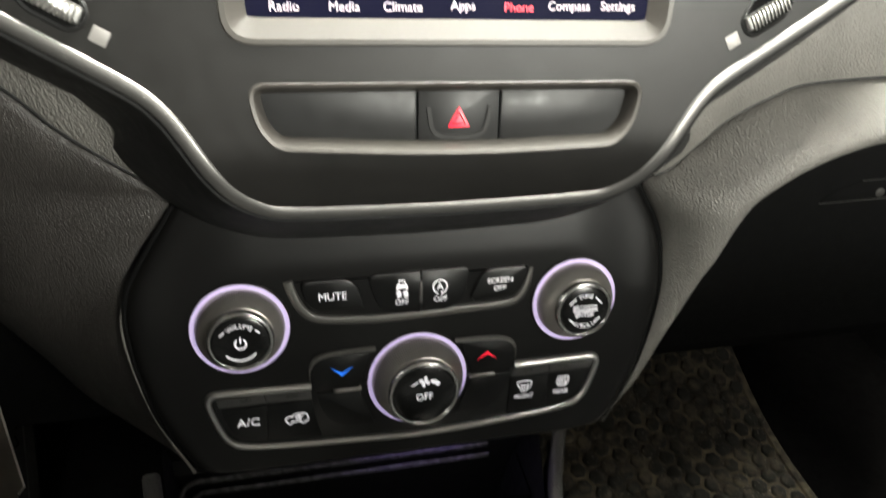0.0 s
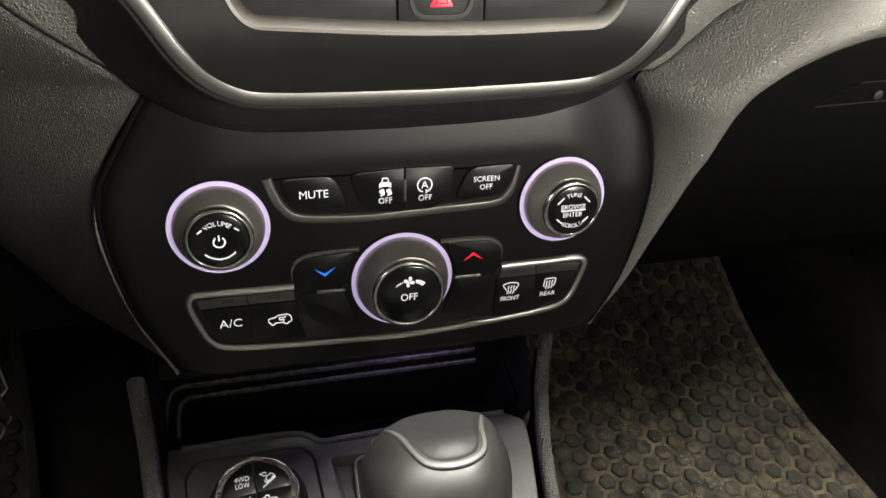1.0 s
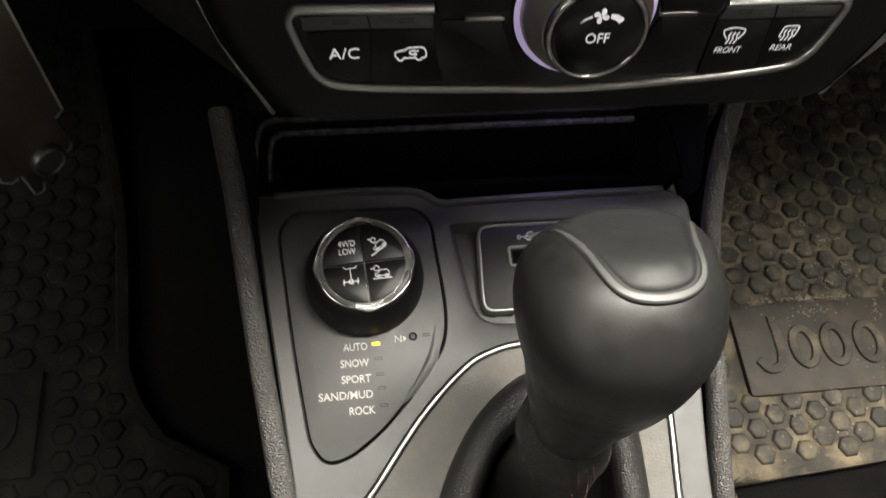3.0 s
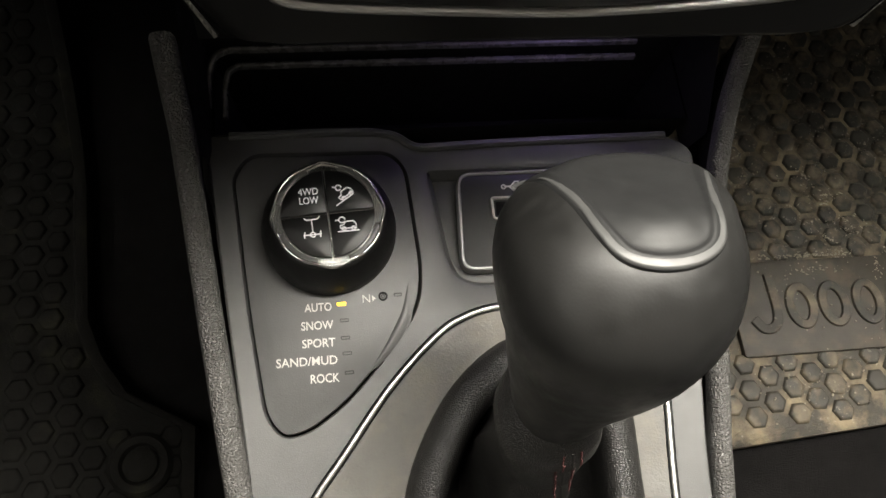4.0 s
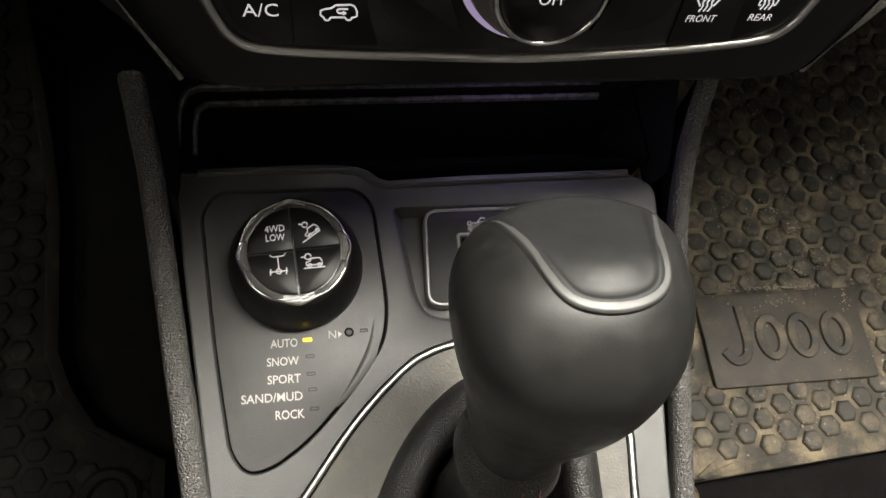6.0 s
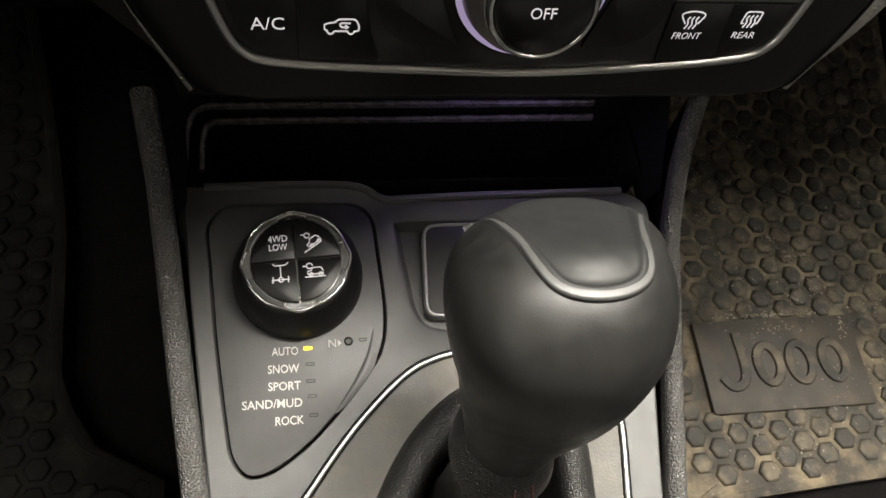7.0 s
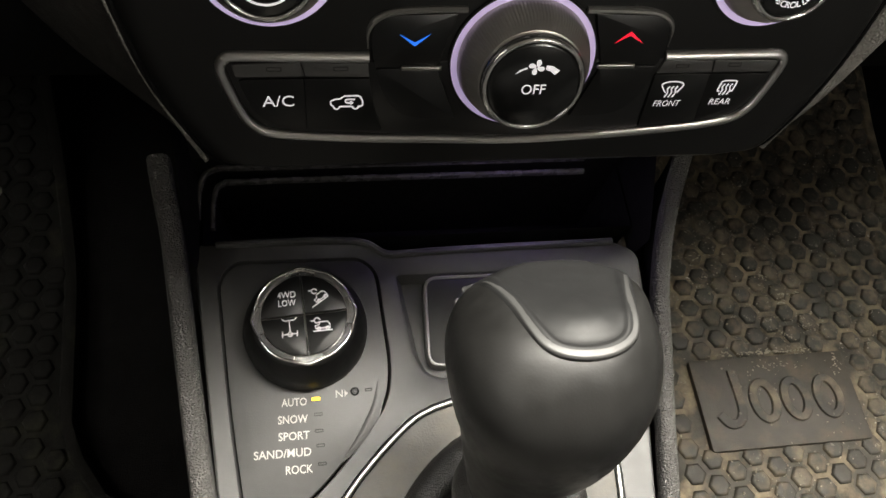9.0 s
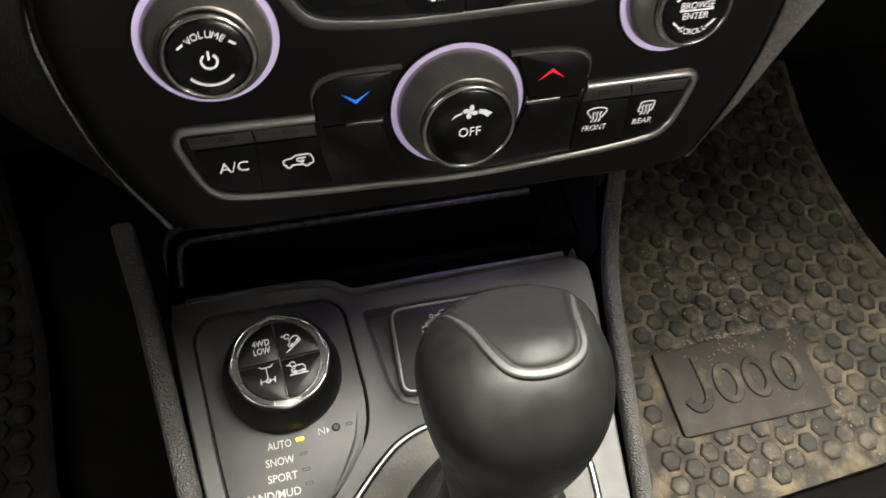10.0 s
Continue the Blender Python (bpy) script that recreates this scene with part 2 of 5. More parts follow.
def slab(outline, z0, z1, bev=0.5, bm=None):
    """A plate with a rounded upper edge."""
    o = ccw(outline)
    bm = bm or bmesh.new()
    return rings(bm, [at_z(o, z0), at_z(o, z1 - bev), at_z(inset(o, bev * 0.3), z1 - bev * 0.3), at_z(inset(o, bev), z1)])


def hoop(outline, width, z0, z1, bev=0.4, bm=None):
    """A closed frame of the outline's shape with rounded edges."""
    o = ccw(outline)
    bm = bm or bmesh.new()
    return rings(bm, [at_z(o, z0), at_z(o, z1 - bev), at_z(inset(o, bev), z1), at_z(inset(o, width - bev), z1), at_z(inset(o, width), z1 - bev), at_z(inset(o, width), z0)], wrap=True)


def sweep(path, profile, up=(0, 0, 1), bm=None, scale=None):
    """A bar along an open line; profile: closed (side, up) pairs."""
    p = [np.array((*q, 0.0)[:3], float) if len(q) < 3 else np.array(q, float) for q in path]
    up = np.array(up, float)
    loops = []
    for i, q in enumerate(p):
        t = p[min(i + 1, len(p) - 1)] - p[max(i - 1, 0)]
        t = t / np.linalg.norm(t)
        s = np.cross(t, up)
        s = s / np.linalg.norm(s)
        k = scale[i] if scale else 1.0
        loops.append([q + s * a * k + up * b * k for a, b in profile])
    return rings(bm or bmesh.new(), loops)


def oval(a, b, n=12):
    return [(a * math.cos(2 * math.pi * i / n), b * math.sin(2 * math.pi * i / n)) for i in range(n)]


def disc(x, y, r, n=48):
    return [(x + r * math.cos(2 * math.pi * i / n), y + r * math.sin(2 * math.pi * i / n)) for i in range(n)]


def lathe(x, y, profile, n=64, wave=None, bm=None):
    """A turned form about the axis at (x, y); profile: (radius, height) from below."""
    loops = []
    for r, z in profile:
        loops.append([(x + (r + (wave(a, z) if wave else 0)) * math.cos(a), y + (r + (wave(a, z) if wave else 0)) * math.sin(a), z) for a in (2 * math.pi * i / n for i in range(n))])
    return rings(bm or bmesh.new(), loops)


def annulus(x, y, r0, r1, z0, z1, n=64):
    return rings(bmesh.new(), [at_z(disc(x, y, r1, n), z0), at_z(disc(x, y, r1, n), z1), at_z(disc(x, y, r0, n), z1), at_z(disc(x, y, r0, n), z0)], wrap=True)


def strokes(lines, width, z, depth=0.25, bm=None):
    """Flat raised strokes along open lines."""
    bm = bm or bmesh.new()
    h = width / 2
    for ln in lines:
        p = [np.array(q, float) for q in ln]
        lo, ro = [], []
        for i, q in enumerate(p):
            t = p[min(i + 1, len(p) - 1)] - p[max(i - 1, 0)]
            t = t / (np.linalg.norm(t) + 1e-9)
            s = np.array((-t[1], t[0])) * h
            lo.append(q + s)
            ro.append(q - s)
        o = ccw(lo + ro[::-1])
        rings(bm, [at_z(o, z - depth), at_z(o, z)])
    return bm


def arc(x, y, r, a0, a1, n=14):
    return [(x + r * math.cos(radians(a0 + (a1 - a0) * i / n)), y + r * math.sin(radians(a0 + (a1 - a0) * i / n))) for i in range(n + 1)]


def legend(text, x, y, cap, z, m, mat, parent, name="legend", width=None, turn=0, shear=0.0, thin=0.02):
    """Raised lettering, centred at (x, y), with capitals cap high and, if given, width wide."""
    cu = bpy.data.curves.new(name, "FONT")
    cu.body, cu.size, cu.align_x, cu.align_y, cu.extrude, cu.shear = text, cap / 0.73, "CENTER", "CENTER", 0.08, shear
    cu.resolution_u = 3
    cu.offset = -thin
    tmp = bpy.data.objects.new("tmp", cu)
    scene.collection.objects.link(tmp)
    bpy.context.view_layer.update()
    me = bpy.data.meshes.new_from_object(tmp.evaluated_get(bpy.context.evaluated_depsgraph_get()))
    bpy.data.objects.remove(tmp)
    bpy.data.curves.remove(cu)
    co = np.array([v.co for v in me.vertices])
    lo, hi = co.min(0), co.max(0)
    sx = width / (hi[0] - lo[0]) if width else 1.0
    mid = (lo + hi) / 2
    me.transform(m @ Matrix.Diagonal((MM, MM, MM, 1)) @ Matrix.Translation((x, y, z)) @ Matrix.Rotation(radians(turn), 4, "Z") @ Matrix.Diagonal((sx, 1, 1, 1)) @ Matrix.Translation((-mid[0], -mid[1], 0)))
    me.name = name
    me.materials.clear()
    me.materials.append(mat)
    ob = new(name, me)
    return under(ob, parent)


def skin(curves, closed=False):
    """A sheet lofted through lines of equal length."""
    bm = bmesh.new()
    vs = [[bm.verts.new([float(c) for c in p]) for p in ln] for ln in curves]
    for a, b in zip(vs, vs[1:]):
        for i in range(len(a) - 1):
            bm.faces.new((a[i], a[i + 1], b[i + 1], b[i]))
    return bm


# ---- cabin shell ----
def block(x0, x1, y0, y1, z0, z1, bev=0.01):
    bm = bmesh.new()
    bmesh.ops.create_cube(bm, size=1)
    bm.transform(Matrix.Translation(((x0 + x1) / 2, (y0 + y1) / 2, (z0 + z1) / 2)) @ Matrix.Diagonal((x1 - x0, y1 - y0, z1 - z0, 1)))
    if bev:
        bmesh.ops.bevel(bm, geom=bm.edges[:], offset=bev, segments=2, affect="EDGES")
    return bm


def setting(name, bm, mat, label):
    return tagged(part(name, bm, mat, None, unit=1), label, name.split("_")[0], kind="structure")


setting("floor", block(-0.80, 0.80, -1.80, 0.75, FLOOR_Z - 0.08, FLOOR_Z - 0.012, 0), M_CARPET, "black carpeted car floor")
setting("wall_front", block(-0.80, 0.80, 0.42, 0.47, FLOOR_Z - 0.02, 0.28, 0), M_CARPET, "dark carpeted toe board behind the dashboard")
# gap cut in the unseen body side to let in the added mat lamp
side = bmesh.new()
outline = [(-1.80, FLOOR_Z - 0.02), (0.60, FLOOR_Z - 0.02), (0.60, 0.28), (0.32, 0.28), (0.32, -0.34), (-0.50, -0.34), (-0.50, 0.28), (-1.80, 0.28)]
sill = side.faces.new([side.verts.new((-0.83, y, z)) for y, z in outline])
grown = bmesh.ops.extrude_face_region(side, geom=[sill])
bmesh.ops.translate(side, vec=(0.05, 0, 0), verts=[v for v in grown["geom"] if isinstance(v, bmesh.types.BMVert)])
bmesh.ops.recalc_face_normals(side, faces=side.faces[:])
setting("wall_left", side, M_DOOR, "black unseen body side with a gap for the added lamp")
setting("wall_right", block(0.78, 0.83, -1.80, 0.60, FLOOR_Z - 0.02, 0.28, 0), M_DOOR, "black door trim on the passenger side")
setting("wall_back", block(-0.80, 0.80, -1.85, -1.78, FLOOR_Z - 0.02, 0.90, 0), M_SEAT, "dark rear cabin wall")
setting("ceiling", block(-0.80, 0.80, -1.80, 0.10, 0.90, 0.94, 0), M_LINER, "pale grey cloth headliner")


# unseen slab added to keep lamp light from leaking under the dash
setting("wall_dash_top", block(-0.80, 0.80, 0.14, 0.44, 0.25, 0.28, 0), M_DOOR, "unseen black slab closing the dashboard top against light")


# ---- climate control panel ----
def face_depth(u, v):
    """How far the faceplate stands back: flat round the buttons and knobs, it leans back above a crease that dips beside the outer knobs."""
    w = min(1.0, max(0.0, (abs(u) - 82) / 40))
    d = v - 66 + 27 * w * w * (3 - 2 * w)
    return 0.0 if d < 0 else -0.009 * d * d if d < 7 else -0.441 - 0.126 * (d - 7)


climate = group_empty("climate_control_panel", (0, 0, -0.04), "satin black climate and radio control panel with backlit buttons", "control panel")
edge_r = curve([(100, -41), (112, -37), (126, -10), (133.5, 18), (136.4, 44), (135.6, 60), (134.4, 68), (131, 79), (121, 97), (108, 116), (96, 132)], 7)
edge_l = curve([(100, -41), (112, -37), (126, -10), (133.5, 18), (136.4, 44), (134.4, 60), (130.4, 68), (123.6, 79), (112, 97), (100, 116), (88, 132)], 7)
rows_u = []
half = [(i / 24 * 0.92, 0.0) for i in range(25)] + [(0.945, 0.3), (0.965, 0.8), (0.982, 1.7), (0.994, 2.9), (1.0, 4.2)]
for (u, v), (ul, vl) in zip(edge_r, edge_l):
    line = [(u * h, v, face_depth(u * h, v) - roll) for h, roll in half]
    rows_u.append([(-ul * h, v + (vl - v) * h, face_depth(ul * h, v) - roll) for h, roll in half[:0:-1]] + line)
under_rows = [[(x * 0.97, -45.5 + 0 * y, z - 5) for x, y, z in rows_u[0]], [(x * 0.95, -46, z - 30) for x, y, z in rows_u[0]]]
bm = skin(under_rows[::-1] + rows_u)
part("faceplate", bm, M_FACE, climate, "satin black plastic faceplate", PANEL, 60)
# black seam line along both edges of the faceplate
for s, edge in ((-1, edge_l), (1, edge_r)):
    part("seam_gap_strip", sweep([(s * (u + 0.6), v, face_depth(u, v) - 4.6) for u, v in edge], oval(1.6, 1.6, 8), (0, 0, 1)), M_HOLE, climate, "thin black strip standing in for the seam's shade", PANEL)

# button tray of the upper row
tray = rounded([(-61, 62.5), (-57.5, 46.5), (-50, 41), (-2, 39.5), (46, 43), (54, 48.5), (59.5, 61)], [1, 6, 8, 20, 6, 4, 1])
rim_path = curve([(-62, 62.4), (-60.4, 56.6), (-56.2, 47.6), (-49.6, 42.2), (-36, 40.2), (-14, 39.2), (24, 40.4), (47.5, 41.4), (54.4, 44.8), (58, 51.5), (60, 60)], 5)
part("button_tray", sweep(rim_path, [(-2.2, -1), (-2.0, 0.6), (-1.3, 1.5), (-0.2, 1.8), (1.2, 1.4), (2.4, 0.5), (3.0, -0.4), (3.0, -1)], scale=[min(1.0, 0.5 + 0.05 * (len(rim_path) - i)) for i in range(len(rim_path))]), M_LIP, climate, "raised tray edge, its highlight put into grey metal", PANEL)
part("tray_floor", slab(inset(ccw(tray), 1.2), -1, 0.25, 0.1), M_MODULE, climate, "", PANEL)


def button(name, outline, r, label, z1=1.3, mat=M_BUTTON, bev=0.5):
    return part(name, slab(rounded(outline, r), -0.5, z1, bev), mat, climate, label, PANEL)


mute = button("mute_button", [(-57.4, 62.2), (-54.2, 50), (-48.6, 45.4), (-27.0, 45.6), (-26.6, 49.4), (-31.2, 62)], [5, 7, 6, 4, 5, 7], "black mute button", 1.7, bev=1.1)
legend("MUTE", -41.4, 53.4, 4.1, 1.76, PANEL, M_WHITE, mute, width=13.4)
stab = button("stability_button", [(-24.6, 62.4), (-20.0, 46.8), (-14.6, 41.6), (1.9, 41.0), (1.9, 63.2)], [5, 7, 6, 0.3, 0.3], "black stability control button", 1.7, bev=0.4)
stop = button("stop_start_button", [(2.2, 63.2), (2.2, 41.0), (17.6, 41.4), (24.6, 46.6), (27.0, 62.8)], [0.3, 0.3, 7, 8, 3], "black engine stop start button", 1.7, bev=0.4)
part("divider_bar", slab(rounded([(1.3, 46.5), (2.8, 46.5), (2.8, 57.6), (1.3, 57.6)], 0.5), 0, 2.5, 0.5), M_LIP, climate, "grey divider bar", PANEL)
scr = button("screen_off_button", [(34.2, 61.4), (27.6, 46.4), (30.4, 43.8), (51.4, 46.2), (55.2, 51), (58.0, 61.8)], [6, 4, 4, 6, 6, 3], "black screen off button", 1.7, bev=1.0)
legend("SCREEN", 43.2, 54.9, 2.9, 1.76, PANEL, M_WHITE, scr, width=13.4)
legend("OFF", 43.2, 50.6, 2.9, 1.76, PANEL, M_WHITE, scr, width=6.4)
legend("OFF", -7.5, 47.5, 3.1, 1.76, PANEL, M_WHITE, stab, width=6.7)
legend("OFF", 12.2, 47.4, 3.1, 1.76, PANEL, M_WHITE, stop, width=6.7)
# skidding car sign: roof, body with two lamps, two wavy tracks
body = [(-10.4, 54.0), (-10.4, 56.2), (-9.4, 57.0), (-8.9, 59.2), (-6.1, 59.2), (-5.6, 57.0), (-4.6, 56.2), (-4.6, 54.0), (-5.6, 54.0), (-5.6, 54.7), (-9.4, 54.7), (-9.4, 54.0)]
part("sign", slab(rounded(body, 0.35, 3), 1.5, 1.86, 0.05), M_WHITE, stab, "", PANEL)
part("windscreen", slab(rounded([(-9.0, 57.0), (-8.5, 58.6), (-6.5, 58.6), (-6.0, 57.0)], 0.2, 3), 1.6, 1.92, 0.02), M_BUTTON, stab, "", PANEL)
tracks = [curve([(x + 0.6, 53.4), (x - 1.2, 52.2), (x + 1.0, 51.2), (x - 0.8, 50.0)], 4) for x in (-9.0, -5.6)]
part("sign", strokes(tracks, 0.8, 1.85), M_WHITE, stab, "", PANEL)
# circled letter with an arrow head
part("sign", strokes([arc(11.9, 54.0, 3.6, 290, 615, 32), [(12.4, 51.6), (13.2, 50.6), (12.4, 49.8)]], 0.6, 1.85), M_WHITE, stop, "", PANEL)
legend("A", 11.9, 54.1, 3.8, 1.80, PANEL, M_WHITE, stop, width=3.5)

# lower cluster: open smoked-chrome frame and the buttons in it
low_path = [(-53.6, 4.9), (-75, 5.1), (-97, 5.6), (-101.6, 4.9), (-103.6, 2.0), (-103.2, -3), (-98.6, -16.5), (-94.6, -22.4), (-87.5, -26.0), (-66, -28.2), (-34, -29.8), (0, -31.0), (34, -29.8), (66, -27.4), (86.5, -24.4), (94, -19.8), (97.6, -13.2), (101.4, -1.5), (101.4, 2.4), (99.2, 4.6), (95, 5.0), (75, 4.8), (54, 4.5)]
part("lower_frame", sweep(curve(low_path, 5), [(-1.9, -1), (-1.9, 0.8), (-1.5, 1.5), (-0.8, 2.0), (0.1, 2.0), (1.0, 1.5), (1.7, 0.7), (2.0, -0.2), (2.0, -1)]), M_DARKCHROME, climate, "smoked chrome frame around the lower buttons", PANEL)
part("cluster_floor", slab(rounded([(-102, 3), (-97, -17), (-87, -25), (0, -29.6), (86, -23.6), (96, -14), (100.6, 3)], [2, 8, 8, 20, 6, 6, 2]), -1, 0.3, 0.2), M_MODULE, climate, "", PANEL)
ac = button("ac_button", [(-98.5, -3.2), (-94, -17.2), (-85.5, -22.8), (-76.05, -24), (-76.05, -3.0)], [2, 7, 6, 0.2, 0.2], "black air conditioning button", 1.0, bev=0.12)
rec = button("recirculation_button", [(-75.95, -3.0), (-75.95, -24), (-49, -25.2), (-51.5, -17), (-53.5, -3.2)], [0.2, 0.2, 1, 8, 0.6], "black recirculation button", 1.0, bev=0.12)
fro = button("front_demist_button", [(52, -3.0), (51, -26.2), (73.65, -24.3), (73.65, -3.0)], [0.6, 1, 0.2, 0.2], "black front demist button", 1.0, bev=0.12)
rea = button("rear_demist_button", [(73.75, -3.0), (73.75, -24.2), (86, -21.4), (93, -15), (98.0, -3.0)], [0.2, 0.2, 4, 5, 2], "black rear demist button", 1.0, bev=0.12)
for o, p in (([(-99.8, 2.8), (-99.0, -2.0), (-75.9, -2.0), (-77.2, 3.2)], ac), ([(-76.7, 3.2), (-75.4, -2.0), (-53.6, -2.6), (-54, 2.8)], rec),
                  ([(54.0, 2.9), (52.4, -2.4), (73.8, -2.2), (73.2, 2.9)], fro), ([(73.7, 2.9), (74.3, -2.2), (98.2, -2.2), (99.4, 2.6)], rea)):
    part("indicator_strip", slab(rounded(o, 0.6), -0.3, 1.2, 0.3), M_STRIP, p, "dark grey indicator window", PANEL)
for x, y, p in ((-85.9, 0.9, ac), (-63.3, 0.8, rec), (61.6, 0.7, fro), (82.2, 0.9, rea)):
    part("indicator_lamp", hoop(rounded([(x - 2.6, y - 0.9), (x + 2.6, y - 0.9), (x + 2.6, y + 0.9), (x - 2.6, y + 0.9)], 0.4), 0.45, 1.0, 1.32, 0.1), M_SHROUD, p, "", PANEL)
legend("A/C", -85.4, -11.8, 4.6, 1.06, PANEL, M_WHITE, ac, width=10.9)
car = [(-66.2, -14.4), (-67.2, -13.6), (-67.1, -12.0), (-65.6, -11.4), (-63.8, -11.2), (-62.4, -10.1), (-57.6, -10.0), (-56.6, -10.6), (-55.9, -12.2), (-55.9, -14.0), (-56.6, -14.4), (-57.4, -14.4)]
part("sign", strokes([car, arc(-65.2, -14.4, 1.05, 180, 360, 8), [(-64.1, -14.4), (-59.6, -14.4)], arc(-58.5, -14.4, 1.05, 180, 360, 8),
                      curve([(-58.6, -11.5), (-61.4, -11.5), (-62.0, -12.2), (-61.4, -12.9), (-60.0, -12.9)], 3), [(-60.3, -12.3), (-59.4, -12.9), (-60.3, -13.5)]], 0.55, 1.2), M_WHITE, rec, "", PANEL)
legend("FRONT", 60.0, -15.5, 2.7, 1.06, PANEL, M_WHITE, fro, width=10.8, shear=0.16)
legend("REAR", 81.4, -15.1, 2.7, 1.06, PANEL, M_WHITE, rea, width=8.6, shear=0.16)


def heat_waves(x, y):
    return [curve([(x + dx + 0.6, y + 1.9), (x + dx - 0.1, y + 0.6), (x + dx + 0.3, y - 0.9), (x + dx - 0.5, y - 2.9)], 4) for dx in (-1.55, 0, 1.55)]


part("sign", strokes(heat_waves(60.2, -9.9) + [curve([(58.0, -10.8), (56.0, -7.2), (60.2, -6.0), (64.4, -7.2), (62.6, -10.8)], 5)], 0.5, 1.2), M_WHITE, fro, "", PANEL)
part("sign", strokes(heat_waves(82.1, -9.2) + [curve([(79.8, -10.4), (78.9, -10.3), (79.3, -8.0), (79.9, -6.2), (82.5, -5.9), (85.4, -6.1), (85.6, -7.2), (85.0, -10.2), (84.3, -10.4)], 3)], 0.5, 1.2), M_WHITE, rea, "", PANEL)
# temperature rockers either side of the fan knob
for s, m_, nm in ((-1, M_BLUE, "cooler_button"), (1, M_RED, "warmer_button")):
    up_ = part(nm, slab(rounded([(s * 24, 21.4), (s * 48.5, 20.4), (s * 52.8, 16.5), (s * 53.0, 8), (s * 51.4, 1.2), (s * 30, 1.0)], [0.5, 5, 5, 4, 2, 0.5]), -0.5, 1.4, 0.25), M_BUTTON, climate, "black temperature button", PANEL)
    part("rocker_base", slab(rounded([(s * 22, -20.4), (s * 37, -20.2), (s * 45.4, -16.0), (s * 50.0, -7), (s * 51.4, 0.6), (s * 30, 0.4)], [0.5, 5, 6, 5, 1, 0.5]), -0.5, 1.15, 0.12), M_BUTTON, climate, "", PANEL)
    part("rocker_lip", sweep([(p[0], p[1]) for p in curve([(s * 20.8, 22.3), (s * 34, 22.2), (s * 45.6, 21.3), (s * 51.4, 18.6), (s * 53.9, 14), (s * 54.0, 8)], 6)], [(-1.2, -1), (-1.1, 0.9), (-0.5, 1.7), (0.4, 1.8), (1.1, 1.1), (1.3, -1)], scale=[1.0 if i < 20 else max(0.25, 1.0 - 0.09 * (i - 19)) for i in range(31)]), M_LIP, climate, "rounded button edge, its highlight put into grey metal", PANEL)
    part("indicator_bar", slab(rounded([(s * 28.4, 0.1), (s * 42.6, 0.2), (s * 42.6, 2.1), (s * 28.4, 2.0)], 0.4), 0, 2.4, 0.7), M_SATIN, up_, "thin silver bar", PANEL)
    y = 12.0
    head = ccw([(s * 38.2 - 5.3, y + s * -1.9), (s * 38.2, y + s * 1.2), (s * 38.2 + 5.3, y + s * -1.9), (s * 38.2, y + s * 2.6)])
    part("arrow", rings(bmesh.new(), [at_z(head, 1.2), at_z(head, 1.6)]), m_, up_, "blue arrow pointing down" if s < 0 else "red arrow pointing up", PANEL)


# ---- rotary knobs ----
def rotary(name, x, y, r_ring, r_base, r_face, label, height=13.6):
    e = group_empty(name, PANEL @ Vector((x * MM, y * MM, 0)), label, "knob")
    part("light_ring", annulus(x, y, r_base - 0.5, r_ring, -0.6, 0.7), M_VIOLET, e, "lavender backlit ring", PANEL)
    part("ring_edge", annulus(x, y, r_ring, r_ring + 0.8, -0.6, 0.9), M_FACE, e, "", PANEL)

    def ribs(a, z):
        return 0.13 * math.cos(a * 120) if 1.5 < z < height - 5.2 else 0.0
    part("grip", lathe(x, y, [(r_base - 0.6, -0.5), (r_base, 0.8), (r_base - 0.3, 2.4), (r_base * 0.55 + r_face * 0.45 + 1.4, height * 0.45), (r_face + 2.5, height - 5.4), (r_face + 2.1, height - 4.6), (r_face + 1.4, height - 4.2)], 480, ribs), M_GRIP, e, "grey ribbed grip", PANEL)
    part("chrome_rim", lathe(x, y, [(r_face + 1.2, height - 4.8), (r_face + 1.7, height - 4.0), (r_face + 1.9, height - 3.0), (r_face + 1.75, height - 1.8), (r_face + 1.2, height - 0.9), (r_face + 0.5, height - 0.45), (r_face, height - 0.5), (r_face - 0.3, height - 0.9), (r_face - 0.5, height - 1.6)], 96), M_CHROME, e, "polished chrome rim", PANEL, 60)
    cap = part("cap", lathe(x, y, [(r_face - 0.4, height - 2.0), (r_face - 0.6, height - 0.9), (r_face - 1.4, height - 0.45), (r_face * 0.5, height - 0.1), (0.6, height)], 96), M_GLOSS, e, "gloss black cap", PANEL)
    return e, cap


H = 14.8
vol, cap = rotary("volume_knob", -85.6, 39.8, 23.3, 21.0, 13.6, "black volume knob with chrome rim and lavender light ring", H)
zt = H + 0.15
part("sign", strokes([arc(-85.6, 39.2, 2.5, 125, 415, 24), [(-85.6, 39.8), (-85.6, 42.6)]], 0.7, zt), M_WHITE, cap, "", PANEL)
part("sign", strokes([arc(-85.6, 39.8, 9.0, 222, 318, 24), [(-94.6, 44.2), (-92.6, 45.6)], [(-76.6, 44.2), (-78.6, 45.6)]], 0.65, zt), M_WHITE, cap, "", PANEL)


def round_legend(text, x, y, r, a_mid, step, cap_h, z, parent, flip=False):
    n = len(text)
    for i, ch in enumerate(text):
        a = a_mid + (-1 if not flip else 1) * step * (i - (n - 1) / 2)
        legend(ch, x + r * math.cos(radians(a)), y + r * math.sin(radians(a)), cap_h, z, PANEL, M_WHITE, parent, "letter", turn=a - 90 if not flip else a + 90)


